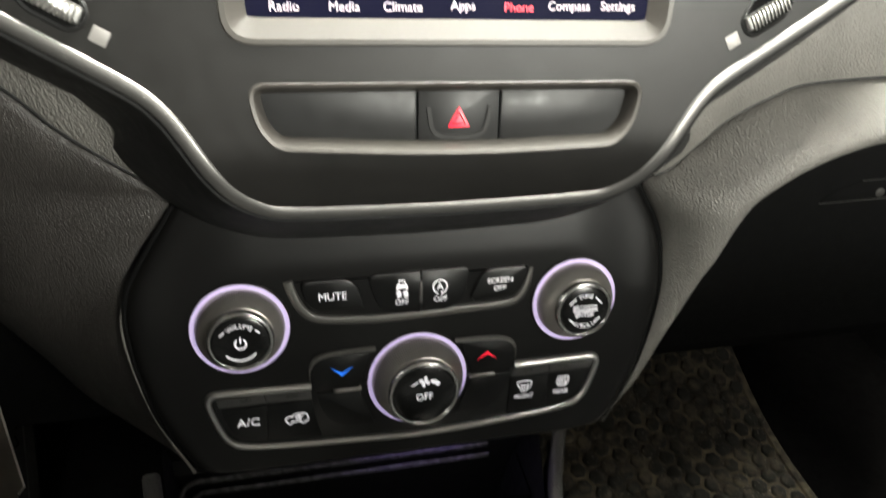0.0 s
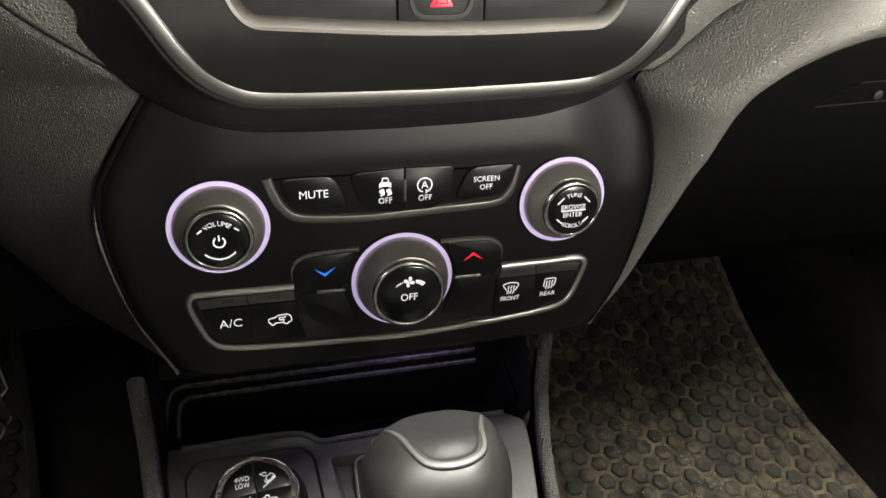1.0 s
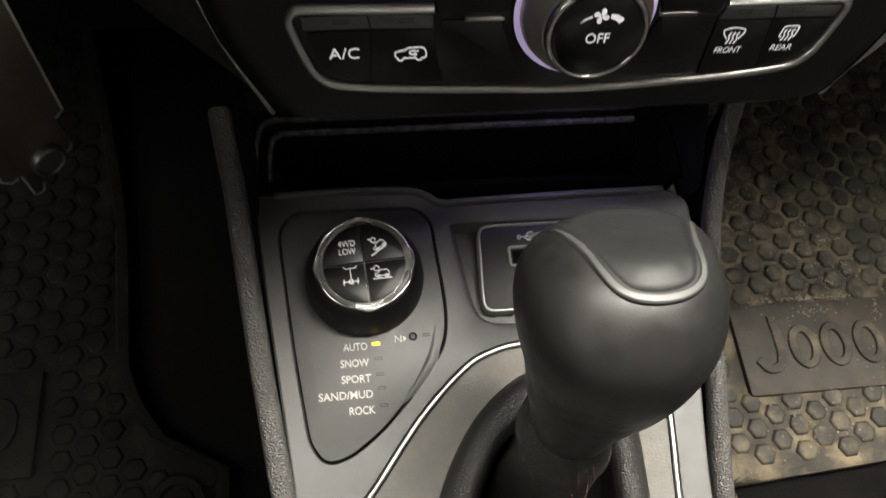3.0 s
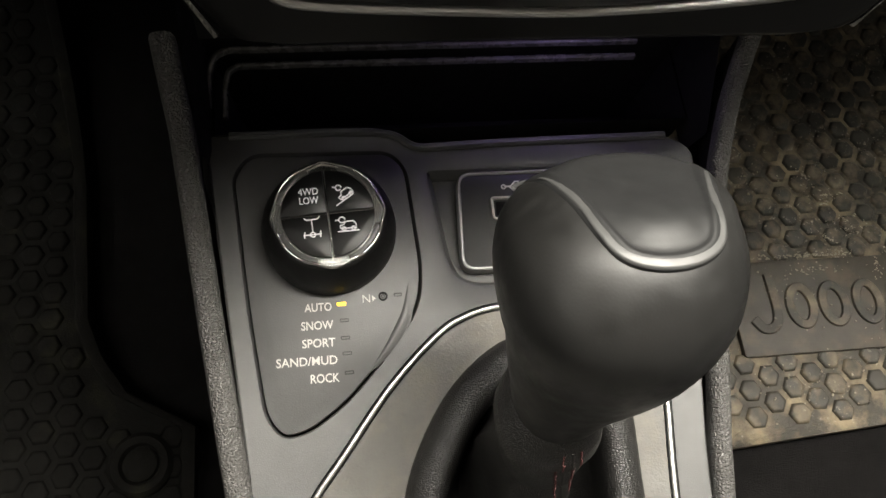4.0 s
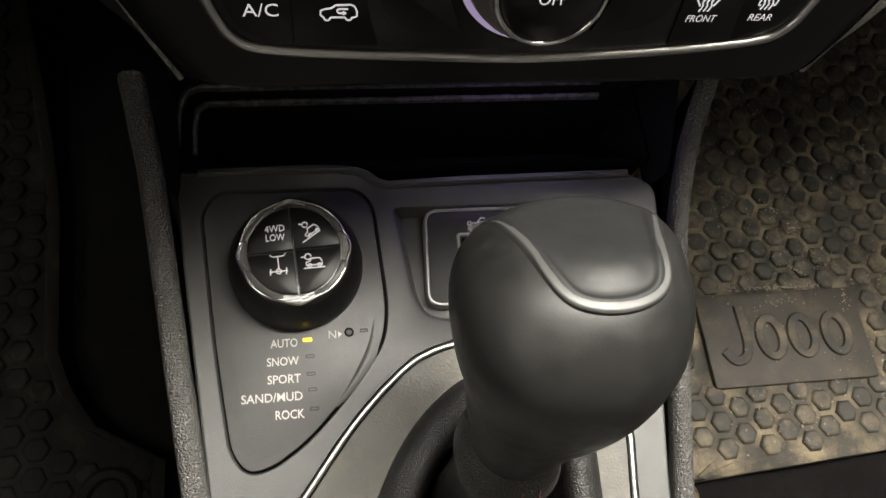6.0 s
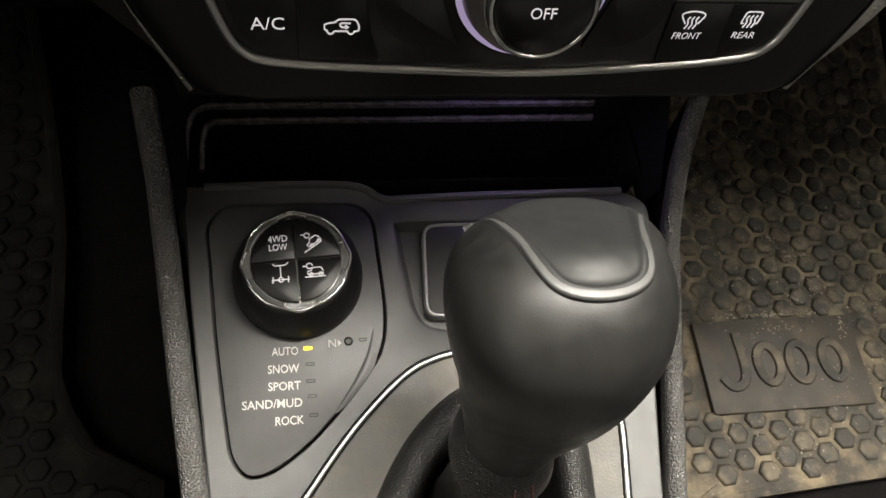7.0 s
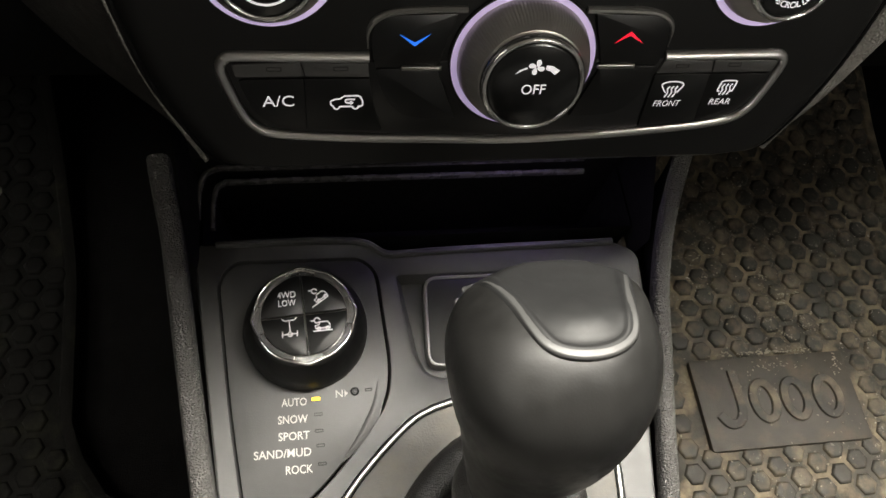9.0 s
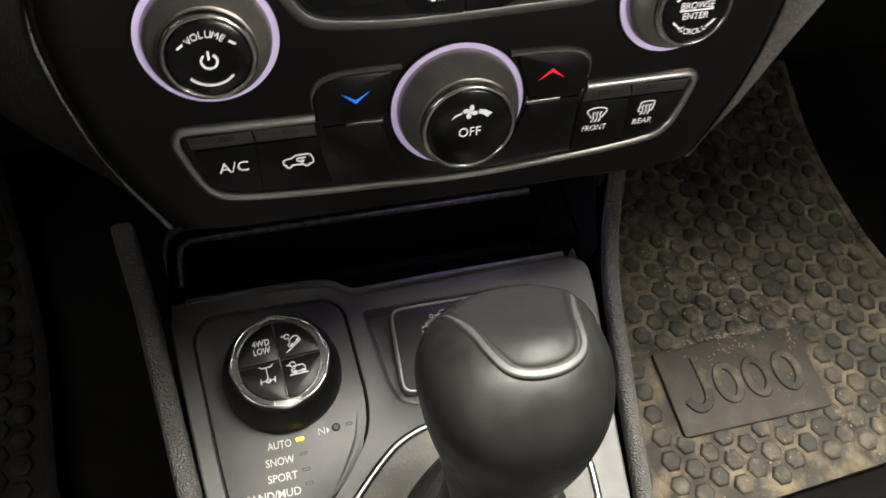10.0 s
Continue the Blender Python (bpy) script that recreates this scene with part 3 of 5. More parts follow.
round_legend("VOLUME", -85.6, 39.8, 8.6, 90, 14.6, 2.4, zt - 0.05, cap)
tune, cap = rotary("tune_knob", 85.2, 39.6, 23.3, 21.0, 13.5, "black tuning knob with chrome rim and lavender light ring", H)
legend("BROWSE", 85.2, 41.5, 2.7, zt - 0.05, PANEL, M_WHITE, cap, width=13.0)
legend("ENTER", 85.2, 37.5, 2.7, zt - 0.05, PANEL, M_WHITE, cap, width=10.2)
part("sign", strokes([[(78.6, 39.6), (91.8, 39.6)], [(76.6, 43.4), (79.8, 46.6)], [(93.8, 43.4), (90.6, 46.6)], [(76.8, 35.4), (80.0, 32.6)], [(93.6, 35.4), (90.4, 32.6)]], 0.6, zt), M_WHITE, cap, "", PANEL)
round_legend("TUNE", 85.2, 39.6, 8.4, 90, 15, 2.3, zt - 0.05, cap)
round_legend("SCROLL", 85.2, 39.6, 8.4, 270, 13, 2.3, zt - 0.05, cap, True)
fan, cap = rotary("fan_knob", 1.0, 2.8, 26.2, 24.0, 16.5, "large black fan speed knob with chrome rim and light ring", 17.6)
legend("OFF", 0.9, 1.9, 4.0, 17.65, PANEL, M_WHITE, cap, width=8.4)
bm = bmesh.new()
for i in range(4):
    c, s = math.cos(i * math.pi / 2 + 0.5), math.sin(i * math.pi / 2 + 0.5)
    o = ccw([(0.8 + p[0] * c - p[1] * s, 10.3 + p[0] * s + p[1] * c) for p in curve([(0.25, 0), (1.9, 0.5), (2.1, 1.9), (0.9, 2.1)], 3, True)])
    rings(bm, [at_z(o, 17.4), at_z(o, 17.75)])
part("sign", bm, M_WHITE, cap, "fan sign", PANEL)
part("sign", slab(ccw([(4.2, 11.0), (6.6, 10.6), (9.0, 9.0), (7.4, 7.4), (5.8, 8.8), (4.0, 9.4)]), 17.3, 17.7, 0.05), M_WHITE, cap, "", PANEL)
part("sign", slab(ccw([(-6.2, 7.8), (-4.8, 9.4), (-2.4, 10.4), (-2.2, 9.9), (-4.2, 9.0)]), 17.3, 17.7, 0.05), M_WHITE, cap, "", PANEL)


def holed(outer, holes, z0, z1, bev=0.6, hole_depth=None, chamfer=0.0):
    """A plate with openings through its face; each opening's walls run to hole_depth, after a chamfer."""
    bm = bmesh.new()
    o = ccw(outer)
    top = [bm.verts.new((float(p[0]), float(p[1]), z1)) for p in inset(o, bev)]
    edges = [bm.edges.new((top[i - 1], top[i])) for i in range(len(top))]
    rims = []
    for h in holes:
        hv = [bm.verts.new((float(p[0]), float(p[1]), z1)) for p in ccw(h)]
        rims.append((hv, ccw(h)))
        edges += [bm.edges.new((hv[i - 1], hv[i])) for i in range(len(hv))]
    bmesh.ops.triangle_fill(bm, edges=edges, use_beauty=True, normal=(0, 0, 1))

    def wall(a, pts, z):
        b = [bm.verts.new((float(p[0]), float(p[1]), z)) for p in pts]
        for i in range(len(a)):
            bm.faces.new((a[i - 1], a[i], b[i], b[i - 1]))
        return b
    mid = wall(top, o, z1 - bev)
    wall(mid, o, z0)
    for k, (hv, h) in enumerate(rims):
        cut = chamfer[k] if isinstance(chamfer, list) else chamfer
        zd = z0 if hole_depth is None else hole_depth
        if cut:
            wall(wall(hv, inset(h, cut * 0.35), z1 - 0.12 * (z1 - zd)), inset(h, cut), zd)
        else:
            wall(hv, h, zd)
    return bm


# ---- upper centre stack: shroud, screen, slot, vents ----
CX = 2.6
stack = group_empty("infotainment_shroud", PANEL @ Vector((0, 0.12, 0.03)), "graphite plastic centre stack shroud with silver trim", "dashboard shroud")
half = [(0, 114.6), (36, 115.2), (62, 116.4), (72, 119.2), (81, 125.2), (88, 134), (94.5, 145), (101, 155), (109, 163), (122, 171.4), (134, 178.8), (160, 195), (200, 222), (240, 252)]
TX = -0.6
right = curve([(TX + x, y) for x, y in half], 4)
left = [(2 * TX - p[0], p[1]) for p in right]
outline = right + [(250, 330), (-245, 330)] + left[::-1][:-1]
slot = rounded([(-75.6, 165.6), (-72.8, 150), (-66, 141.2), (2, 136.8), (66, 138.2), (73.4, 147.5), (76, 164)], [8, 10, 9, 60, 9, 10, 8])
scr_o = rounded([(-82.3, 178.0), (83.8, 176.6), (86, 320), (-84, 320)], [12, 12, 6, 6])


def bulge(v):
    """The shroud's face curves back towards its chin."""
    return 0.0125 * max(0.0, 143 - v) ** 2 if v < 160 else 0.0


o = ccw(outline)
bm = holed(outline, [slot, scr_o], 62, 68, 1.2, 60)
for v in (117, 120, 124, 128, 132, 136, 140, 145, 152, 158, 170, 176, 182):
    bmesh.ops.bisect_plane(bm, geom=bm.verts[:] + bm.edges[:] + bm.faces[:], plane_co=(0, v, 0), plane_no=(0, 1, 0))
for q in bm.verts:
    q.co.z -= bulge(q.co.y)
part("shroud_face", bm, M_SHROUD, stack, "satin graphite plastic face", PANEL)


def flare(d):
    """The skirt's outline d outside the face: it spreads wider beside the dashboard than under the chin."""
    unit = [q - np.array(p) for p, q in zip(o, inset(o, -1))]
    return [np.array(p) + u * d * (1 + (0.62 if p[0] > TX else 0.22) * min(1.0, max(0.0, (p[1] - 117) / 24)) - 0.35 * min(1.0, max(0.0, (p[1] - 150) / 25))) for p, u in zip(o, unit)]


bm = rings(bmesh.new(), [[(p[0], p[1], 65.5 - bulge(p[1])) for p in inset(o, 0.5)], [(p[0], p[1], 62 - 0.9 * bulge(p[1])) for p in inset(o, -3.5)], [(p[0], p[1], 56 - 0.7 * bulge(p[1])) for p in inset(o, -6.5)], at_z(flare(14), 38), at_z(flare(24), 18), at_z(flare(31), 3), at_z(flare(35), -9), at_z(flare(37), -40)], False, False)
part("shroud_skirt", bm, M_DARK, stack, "black plastic side of the shroud", PANEL)
tpath = left[::-1] + right[1:]
part("trim_strip", sweep([(p[0], p[1], 67.2 - bulge(p[1])) for p in tpath], [(-2.4, -2), (-2.4, 1.0), (-2.0, 1.55), (-1.4, 1.8), (2.2, 1.5), (2.9, 1.15), (3.3, 0.4), (3.4, -3)]), M_TRIM, stack, "satin silver trim strip", PANEL)
part("trim_groove", sweep([(p[0], p[1], 66.6 - bulge(p[1])) for p in tpath], [(3.4, -4), (3.4, -0.6), (4.3, -0.7), (4.5, -0.1), (5.0, -0.2), (5.4, -1.2), (5.4, -4)]), M_BLANK, stack, "thin black bead under the trim", PANEL)
# storage slot with a chamfered silver lip and the hazard button
so = ccw(slot)
part("slot_lip", rings(bmesh.new(), [at_z(inset(so, -0.2), 67.6), at_z(inset(so, 0.4), 68.3), at_z(inset(so, 1.6), 68.0), at_z(inset(so, 4.2), 63.0), at_z(inset(so, 4.6), 59)], False, False), M_BEZEL, stack, "champagne silver chamfer around the slot", PANEL)
part("slot_back", slab(inset(so, 3), 56, 60, 0.2), M_DARK, stack, "", PANEL)
part("slot_insert", slab(rounded([(-71.2, 162.5), (-68.2, 149.6), (-63, 143.6), (CX - 16.4, 140.6), (CX - 16.4, 162.5)], [2, 6, 6, 0.5, 0.5]), 59, 62, 0.6), M_BLANK, stack, "black blank cover", PANEL)
part("slot_insert", slab(rounded([(71.6, 161), (69.2, 148.6), (63.4, 142), (CX + 16.4, 140.6), (CX + 16.4, 162.5)], [2, 6, 6, 0.5, 0.5]), 59, 62, 0.6), M_BLANK, stack, "black blank cover", PANEL)
haz = part("hazard_button", slab(rounded([(CX - 15.8, 162.5), (CX - 15.8, 140.8), (CX + 15.8, 140.8), (CX + 15.8, 162.5)], 0.6), 59, 62.2, 0.5), M_BLANK, stack, "black hazard warning button", PANEL)
part("finger_scoop", sweep(curve([(CX - 12, 155, 62), (CX - 10.6, 147, 62), (CX - 7.5, 143.8, 62), (CX, 143.2, 62), (CX + 7.5, 143.8, 62), (CX + 10.6, 147, 62), (CX + 12, 155, 62)], 5), [(-1.0, -0.6), (-0.8, 0.9), (0.8, 0.9), (1.0, -0.6)]), M_SHROUD, haz, "grey curved finger edge", PANEL)
tri = [(CX - 4.4, 146.8), (CX + 4.4, 146.8), (CX, 154.8)]
part("triangle", slab(rounded(tri, 0.6), 62, 62.5, 0.1), M_RED, haz, "red backlit warning triangle", PANEL)
part("triangle_line", hoop(rounded([(CX - 2.7, 147.9), (CX + 2.7, 147.9), (CX, 152.8)], 0.3), 0.4, 62.3, 62.7, 0.05), M_GLOSS, haz, "", PANEL)
# screen
sc = ccw(scr_o)
part("screen_bezel", rings(bmesh.new(), [at_z(inset(sc, -0.4), 67.4), at_z(inset(sc, 0.6), 68.8), at_z(inset(sc, 2.4), 68.8), at_z(inset(sc, 9.0), 64.6), at_z(inset(sc, 9.6), 60)], False, False), M_BEZEL, stack, "champagne silver screen bezel", PANEL)
screen = part("screen", slab(inset(sc, 8.6), 58, 64.4, 0.2), M_SCREEN, stack, "dark navy touch screen, switched on", PANEL)
for word, x, m_ in (("Radio", -60.5, M_ICON_PALE), ("Media", -40.0, M_ICON_PALE), ("Climate", -19.4, M_ICON_PALE), ("Apps", 2.4, M_ICON_PALE), ("Phone", 23.6, M_RED), ("Compass", 43.2, M_ICON_PALE), ("Settings", 62.8, M_ICON_PALE)):
    legend(word, x, 190.6, 3.3, 64.5, PANEL, m_, screen, "icon_label")
    part("icon", hoop(rounded([(x - 3.6, 195), (x + 3.6, 195), (x + 3.6, 201.5), (x - 3.6, 201.5)], 1.5), 0.8, 64.3, 64.6, 0.05), m_, screen, "", PANEL)
# thumb wheels of the side vents
for s in (-1, 1):
    v = group_empty("air_vent", PANEL @ Vector((s * 0.13, 0.19, 0.068)), "air vent with a ribbed silver thumb wheel in the shroud", "air vent", "air vents")
    VX, dv = -3.9, -0.8 if s < 0 else -3.6
    px = [(VX + s * 141, dv + 199), (VX + s * 137.5, dv + 190.5), (VX + s * 125, dv + 183), (VX + s * 120, dv + 184.4), (VX + s * 117, dv + 190), (VX + s * 122, dv + 200)]
    well = rounded(px, 3.5)
    part("well", hoop(well, 1.6, 66, 69, 0.8), M_DARK, v, "black vent opening edge", PANEL)
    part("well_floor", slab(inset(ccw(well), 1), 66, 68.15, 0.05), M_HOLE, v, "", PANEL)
    a = np.array((VX + s * 138.5, dv + 195.2))
    b = np.array((VX + s * 121.5, dv + 185.4))
    d = (b - a) / np.linalg.norm(b - a)
    nrm = np.array((-d[1], d[0]))
    if nrm[1] < 0:
        nrm = -nrm
    part("thumb_wheel", slab(rounded([a, b, b + nrm * 6.0, a + nrm * 6.0], 1.2), 66, 70.5, 1.4), M_DARKCHROME, v, "ribbed silver thumb wheel", PANEL)
    for i in range(11):
        q = a + d * (1.2 + i * 1.6)
        part("rib", slab(ccw([q, q + d * 0.7, q + d * 0.7 + nrm * 6.0, q + nrm * 6.0]), 69, 71.2, 0.2), M_SATIN, v, "", PANEL)
    q = np.array((VX + s * 116.6, dv + 185.8))
    part("mark", slab(rounded([q, q + d * 5.6, q + d * 5.6 - nrm * 5.2, q - nrm * 5.2], 0.4), 67.5, 68.25, 0.05), M_MARK, v, "small pale printed square", PANEL)


# ---- dashboard around the panel ----
def side_bolster(s, crease, outer, name, label, swell):
    """The soft padded arm that runs up one edge of the panel and out along the dashboard's lower lip."""
    inner = [(112, -40, -4), (126, -10, -5), (133.8, 18, -5), (136.8, 44, -5.6)] + crease
    c_in = curve([(s * (x + 0.5), y, z) for x, y, z in inner], 6)
    c_out = curve([(s * x, y, z) for x, y, z in outer], 6)
    n = len(c_in)
    lines = []
    for f, up_, sw in ((0.0, -5.0, 0), (0.03, -1.0, 0), (0.07, 0.6, 0.08), (0.22, 2.0, 0.42), (0.42, 2.6, 0.82), (0.60, 2.4, 1.0), (0.74, 1.2, 0.92), (0.86, -1.4, 0.62), (0.94, -3.5, 0.30), (1.0, -7.0, 0.0)):
        lines.append([a + (b - a) * f + np.array((0, 0, up_ + sw * swell * min(1.0, max(0.0, (k / n - 0.04) / 0.30)))) for k, (a, b) in enumerate(zip(c_in, c_out))])

    def back(dx, dz):
        out = []
        for k, b in enumerate(c_out):
            t = c_out[min(k + 1, n - 1)] - c_out[max(k - 1, 0)]
            t = t / np.linalg.norm(t)
            out.append(b + np.array((t[1], -t[0], 0)) * s * dx + np.array((0, 0, dz - 6)))
        return out
    lines += [back(2.0, -7), back(1.5, -18), back(-6, -60), back(-10, -120)]
    ob = part(name, skin(lines[:11]), M_LEATHER if s > 0 else M_VINYL_SHADED, None, "", PANEL, 80)
    # underside coloured black to stand for the shade below the bolster
    part("underside", skin(lines[10:]), M_DARK, ob, "bolster underside, its shade put into a black colour", PANEL, 80)
    # paler vinyl on the welt stands in for the lit bolster edge
    if s < 0:
        part("edge_welt", sweep([p + np.array((s * 1.2, 0, 0.9)) for p in c_in[:24]], oval(0.9, 0.7, 10)), M_LEATHER, ob, "raised grained welt, paler for the lit bolster edge", PANEL, 80)
    return tagged(ob, label, "dashboard trim")


crease_r = [(135.6, 66, -9.5), (131.4, 79, -11), (124.5, 93, -7), (127, 102, -6), (149, 117.5, -5), (162, 129, -4), (185, 140.8, -3), (217, 148.8, -3), (330, 152, -4), (520, 150, -8)]
crease_l = [(131.6, 66, -9.5), (124.2, 79, -11), (115.6, 93, -8), (108.5, 103.5, -7), (116, 109, -5), (134, 122, -3), (152.6, 136.5, -3), (171, 154.5, -3), (230, 202, -6), (330, 270, -14)]
side_bolster(1, crease_r,
             [(110, -42, -6), (129, -27, -12), (146, 2, -16), (156, 26, -14), (163, 46, -9), (170, 65, -2), (177.5, 82, 4), (185, 92, 6), (196, 100, 7), (210, 106.5, 8), (230, 113, 8), (262, 118.5, 8), (340, 122, 6), (520, 122, 2)],
             "dashboard_bolster", "black grained vinyl dashboard bolster sweeping under the glovebox lip", 20.0)
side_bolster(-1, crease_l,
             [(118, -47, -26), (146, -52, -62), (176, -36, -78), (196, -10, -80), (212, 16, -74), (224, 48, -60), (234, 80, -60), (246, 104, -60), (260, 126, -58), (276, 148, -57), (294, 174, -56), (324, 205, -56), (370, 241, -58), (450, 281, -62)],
             "dashboard_bolster", "grained vinyl knee bolster, driver-side shade put into its colour", 9.0)
# upper dashboard pad on either side of the shroud
for s, low in ((1, crease_r), (-1, crease_l)):
    a = curve([(s * x, y + 1.2, z - 1) for x, y, z in [(50, 100, -22), (92, 102, -14)] + low[3:]], 6)
    top = [np.array((p[0], p[1] + 70 + 40 * (i / len(a)), p[2] + 12)) for i, p in enumerate(a)]
    tt = [np.array((p[0], p[1] + 80, p[2] - 25)) for p in top]
    lip = [p + np.array((0, -1.0, -10)) for p in a]
    soft = [p + np.array((0, 1.6, 3.5)) for p in a]
    pad = tagged(part("dashboard_pad", skin([lip, a, soft, [p * 0.6 + q * 0.4 + np.array((0, 0, 6)) for p, q in zip(a, top)], top, tt, [p + np.array((0, 0, -150)) for p in tt]]), M_LEATHER, None, "", PANEL, 80), "dark grey grained dashboard pad", "dashboard")
    part("seam_welt", sweep([p + np.array((0, 0.4, 1.2)) for p in a[12:]], oval(1.1, 0.9, 8)), M_DARK, pad, "black seam along the lower edge of the pad", PANEL, 60)
# glovebox
glove = group_empty("glovebox", (0.40, 0.10, -0.05), "black plastic glovebox, closed, under the dashboard", "glovebox")
GB = Matrix.Translation((0, 0.095, 0)) @ pose(0, 0, 0, 84, 0, 0)
part("door", slab(rounded([(176, -90), (560, -90), (560, 104), (196, 104)], 18), -40, 0, 4), M_DASH_BLACK, glove, "black glovebox door", GB)
hnd = part("handle", slab(rounded([(302, 27), (420, 30.5), (420, 45), (332, 42.4), (312, 36)], 3), -2, 0.5, 0.2), M_DASH_BLACK, glove, "black latch handle", GB)
part("handle_edge", sweep([(302, 26.2, 0.6), (420, 30.0, 0.6)], oval(0.55, 0.6, 6)), M_SATIN, hnd, "", GB)
part("handle_edge", sweep([(331, 42.4, 0.6), (420, 45.4, 0.6)], oval(0.55, 0.6, 6)), M_SATIN, hnd, "", GB)
part("lock", lathe(349, 32.6, [(3.4, 0), (3.4, 1.4), (2.2, 1.8), (0.5, 1.8)], 20), M_SATIN, hnd, "small lock barrel", GB)
# underside of the dash behind the panel, dark
tagged(part("dash_underside", block(-0.60, 0.60, 0.135, 0.30, -0.16, 0.05, 0.01), M_DASH_BLACK, None, unit=1), "black moulded dash underside over the footwells", "dashboard")


# ---- centre console ----
console = group_empty("centre_console", (-0.03, -0.15, FLOOR_Z - 0.012), "charcoal plastic centre console with grey grained side rails", "console")
terrain = rounded([(-123.6, -11), (-116, -0.6), (-54, -1.8), (-46.6, -10), (-43.2, -58), (-45.4, -74), (-57, -91), (-78, -113), (-93, -123.2), (-104.5, -125.6), (-111.6, -116), (-117.6, -74)], [6, 6, 7, 8, 30, 20, 30, 30, 10, 8, 8, 30])
usb_well = rounded([(-40.5, -10), (-34.6, -55), (-30, -65), (-20, -69), (40, -69), (50, -58), (56, -11)], [6, 8, 6, 6, 8, 8, 6])
ring_o = curve([(-60, -175), (-57.5, -147), (-45, -121), (-29, -102.5), (-9, -90.5), (14, -89.5), (30, -98), (37.5, -116), (37.6, -150), (36, -200), (30, -250), (-12, -262), (-52, -250)], 4, True)
ring_o = ccw(ring_o)
deck_o = rounded([(-134.5, 9), (-74, 9), (-52, 7), (-41, 0.4), (4, 1.2), (76, 1.2), (89, -6), (87.5, -26), (75.5, -90), (67.2, -150), (58, -420), (-104, -420), (-116.5, -150), (-130, -36)], [3, 6, 6, 6, 5, 4, 6, 12, 20, 20, 2, 2, 20, 20])
part("deck", holed(deck_o, [terrain, usb_well, inset(ring_o, 2)], -9, 0, 1.0, -8.5, [1.6, 5.5, 1.6]), M_DECK, console, "satin charcoal deck", DECK)
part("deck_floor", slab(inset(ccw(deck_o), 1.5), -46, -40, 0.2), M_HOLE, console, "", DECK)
part("well_floor", slab(inset(ccw(usb_well), -2), -12, -7.0, 0.2), M_DECK, console, "", DECK)
# raised front lip of the deck
part("lip", sweep(curve([(-124, 8, 0.6), (-74, 8, 0.6), (-53, 6, 0.6), (-42, -0.6, 0.6), (-30, -0.8, 0.6), (4, 0, 0.6), (76, 0.4, 0.6)], 6), [(-1.8, -4), (-1.8, 0.6), (-0.8, 1.6), (0.8, 1.6), (1.8, 0.6), (1.8, -4)]), M_DECK, console, "rounded charcoal lip", DECK)
rail_l = curve([(-143.6, 29, -87.6), (-143.0, 23, -92.4), (-141.4, 10, -102.5), (-140.0, 0, -109), (-138.8, -15, -117.5), (-137.4, -30, -124), (-135.8, -45, -128.5), (-133.8, -60, -131), (-131.2, -80, -134), (-128.2, -100, -136), (-124.6, -125, -138.5), (-120.8, -150, -140.5), (-114, -210, -145), (-108, -420, -158)], 5)
rail_r = curve([(110.4, 33, -87.5), (107.6, 26, -93), (102.2, 10, -105), (99.2, 0, -111), (96.6, -15, -121), (94, -30, -127.5), (91.8, -45, -131), (89.4, -60, -133), (85.6, -80, -135.2), (82, -100, -137), (77.6, -125, -139), (73.4, -150, -140.8), (68, -210, -145), (62.5, -420, -158)], 5)
prof = [(-4.2, -6), (-4.3, -1), (-3.4, 2.0), (-1.8, 3.2), (1.8, 3.2), (3.4, 2.0), (4.3, -1), (4.2, -6)]
for rail, s in ((rail_l, -1), (rail_r, 1)):
    part("side_rail", sweep(rail, [(a * (1.2 if s < 0 else 1.0), b) for a, b in prof]), M_RAIL, console, "grey grained vinyl rail", WORLD, 70)
    inner = [p + np.array((-s * 3.8, 0, -3)) for p in rail]
    foot = [np.array((p[0] + s * 1.0, p[1], min(p[2] - 4, -132.3 + 0.0611 * p[1] - 8))) for p in inner]
    part("inner_wall", skin([inner, foot]), M_BIN, console, "", WORLD)
    out = [p + np.array((s * 3.9, 0, -3)) for p in rail]
    low = [np.array((p[0] + s * 18, p[1], FLOOR_Z * 1000 - 15)) for p in rail]
    midl = [a * 0.7 + b * 0.3 - np.array((s * 2, 0, 0)) for a, b in zip(out, low)]
    part("side_panel", skin([out, midl, low]), M_DARK, console, "black console side", WORLD, 60)
# open tray ahead of the deck: pit, back ledge with two ridges, sloped back wall
pit = rings(bmesh.new(), [at_z([(-130, 8), (88, 8), (88, 47), (-130, 47)], -130), at_z([(-124, 9), (82, 9), (82, 46), (-124, 46)], -190)], False, True)
part("tray_pit", pit, M_BIN, console, "deep black storage tray", WORLD)
part("tray_ledge", skin([[(x, 46, -190) for x in (-140, -20, 104)], [(x, 46, -112) for x in (-140, -20, 104)], [(x, 51, -104) for x in (-140, -20, 104)], [(x, 47, -40) for x in (-140, -20, 104)]]), M_BIN, console, "black tray back wall", WORLD, 20)
ridge = [(-1.3, -2), (-1.1, 0.5), (-0.4, 1.0), (0.4, 1.0), (1.1, 0.5), (1.3, -2)]
part("tray_ridge", sweep(curve([(-127, 22, -139), (-126, 36, -133), (-121.5, 41.5, -127.4), (-104, 42, -126.4), (0, 42, -126.4), (68, 42, -126.4)], 6), ridge), M_RIDGE, console, "thin raised ridge", WORLD)
part("tray_ridge", sweep(curve([(-133, 20, -131), (-131.5, 38, -124), (-125, 44.5, -119), (-104, 45, -118.4), (0, 45, -118.4), (67, 45, -118.4)], 6), ridge), M_RIDGE, console, "thin raised ridge", WORLD)
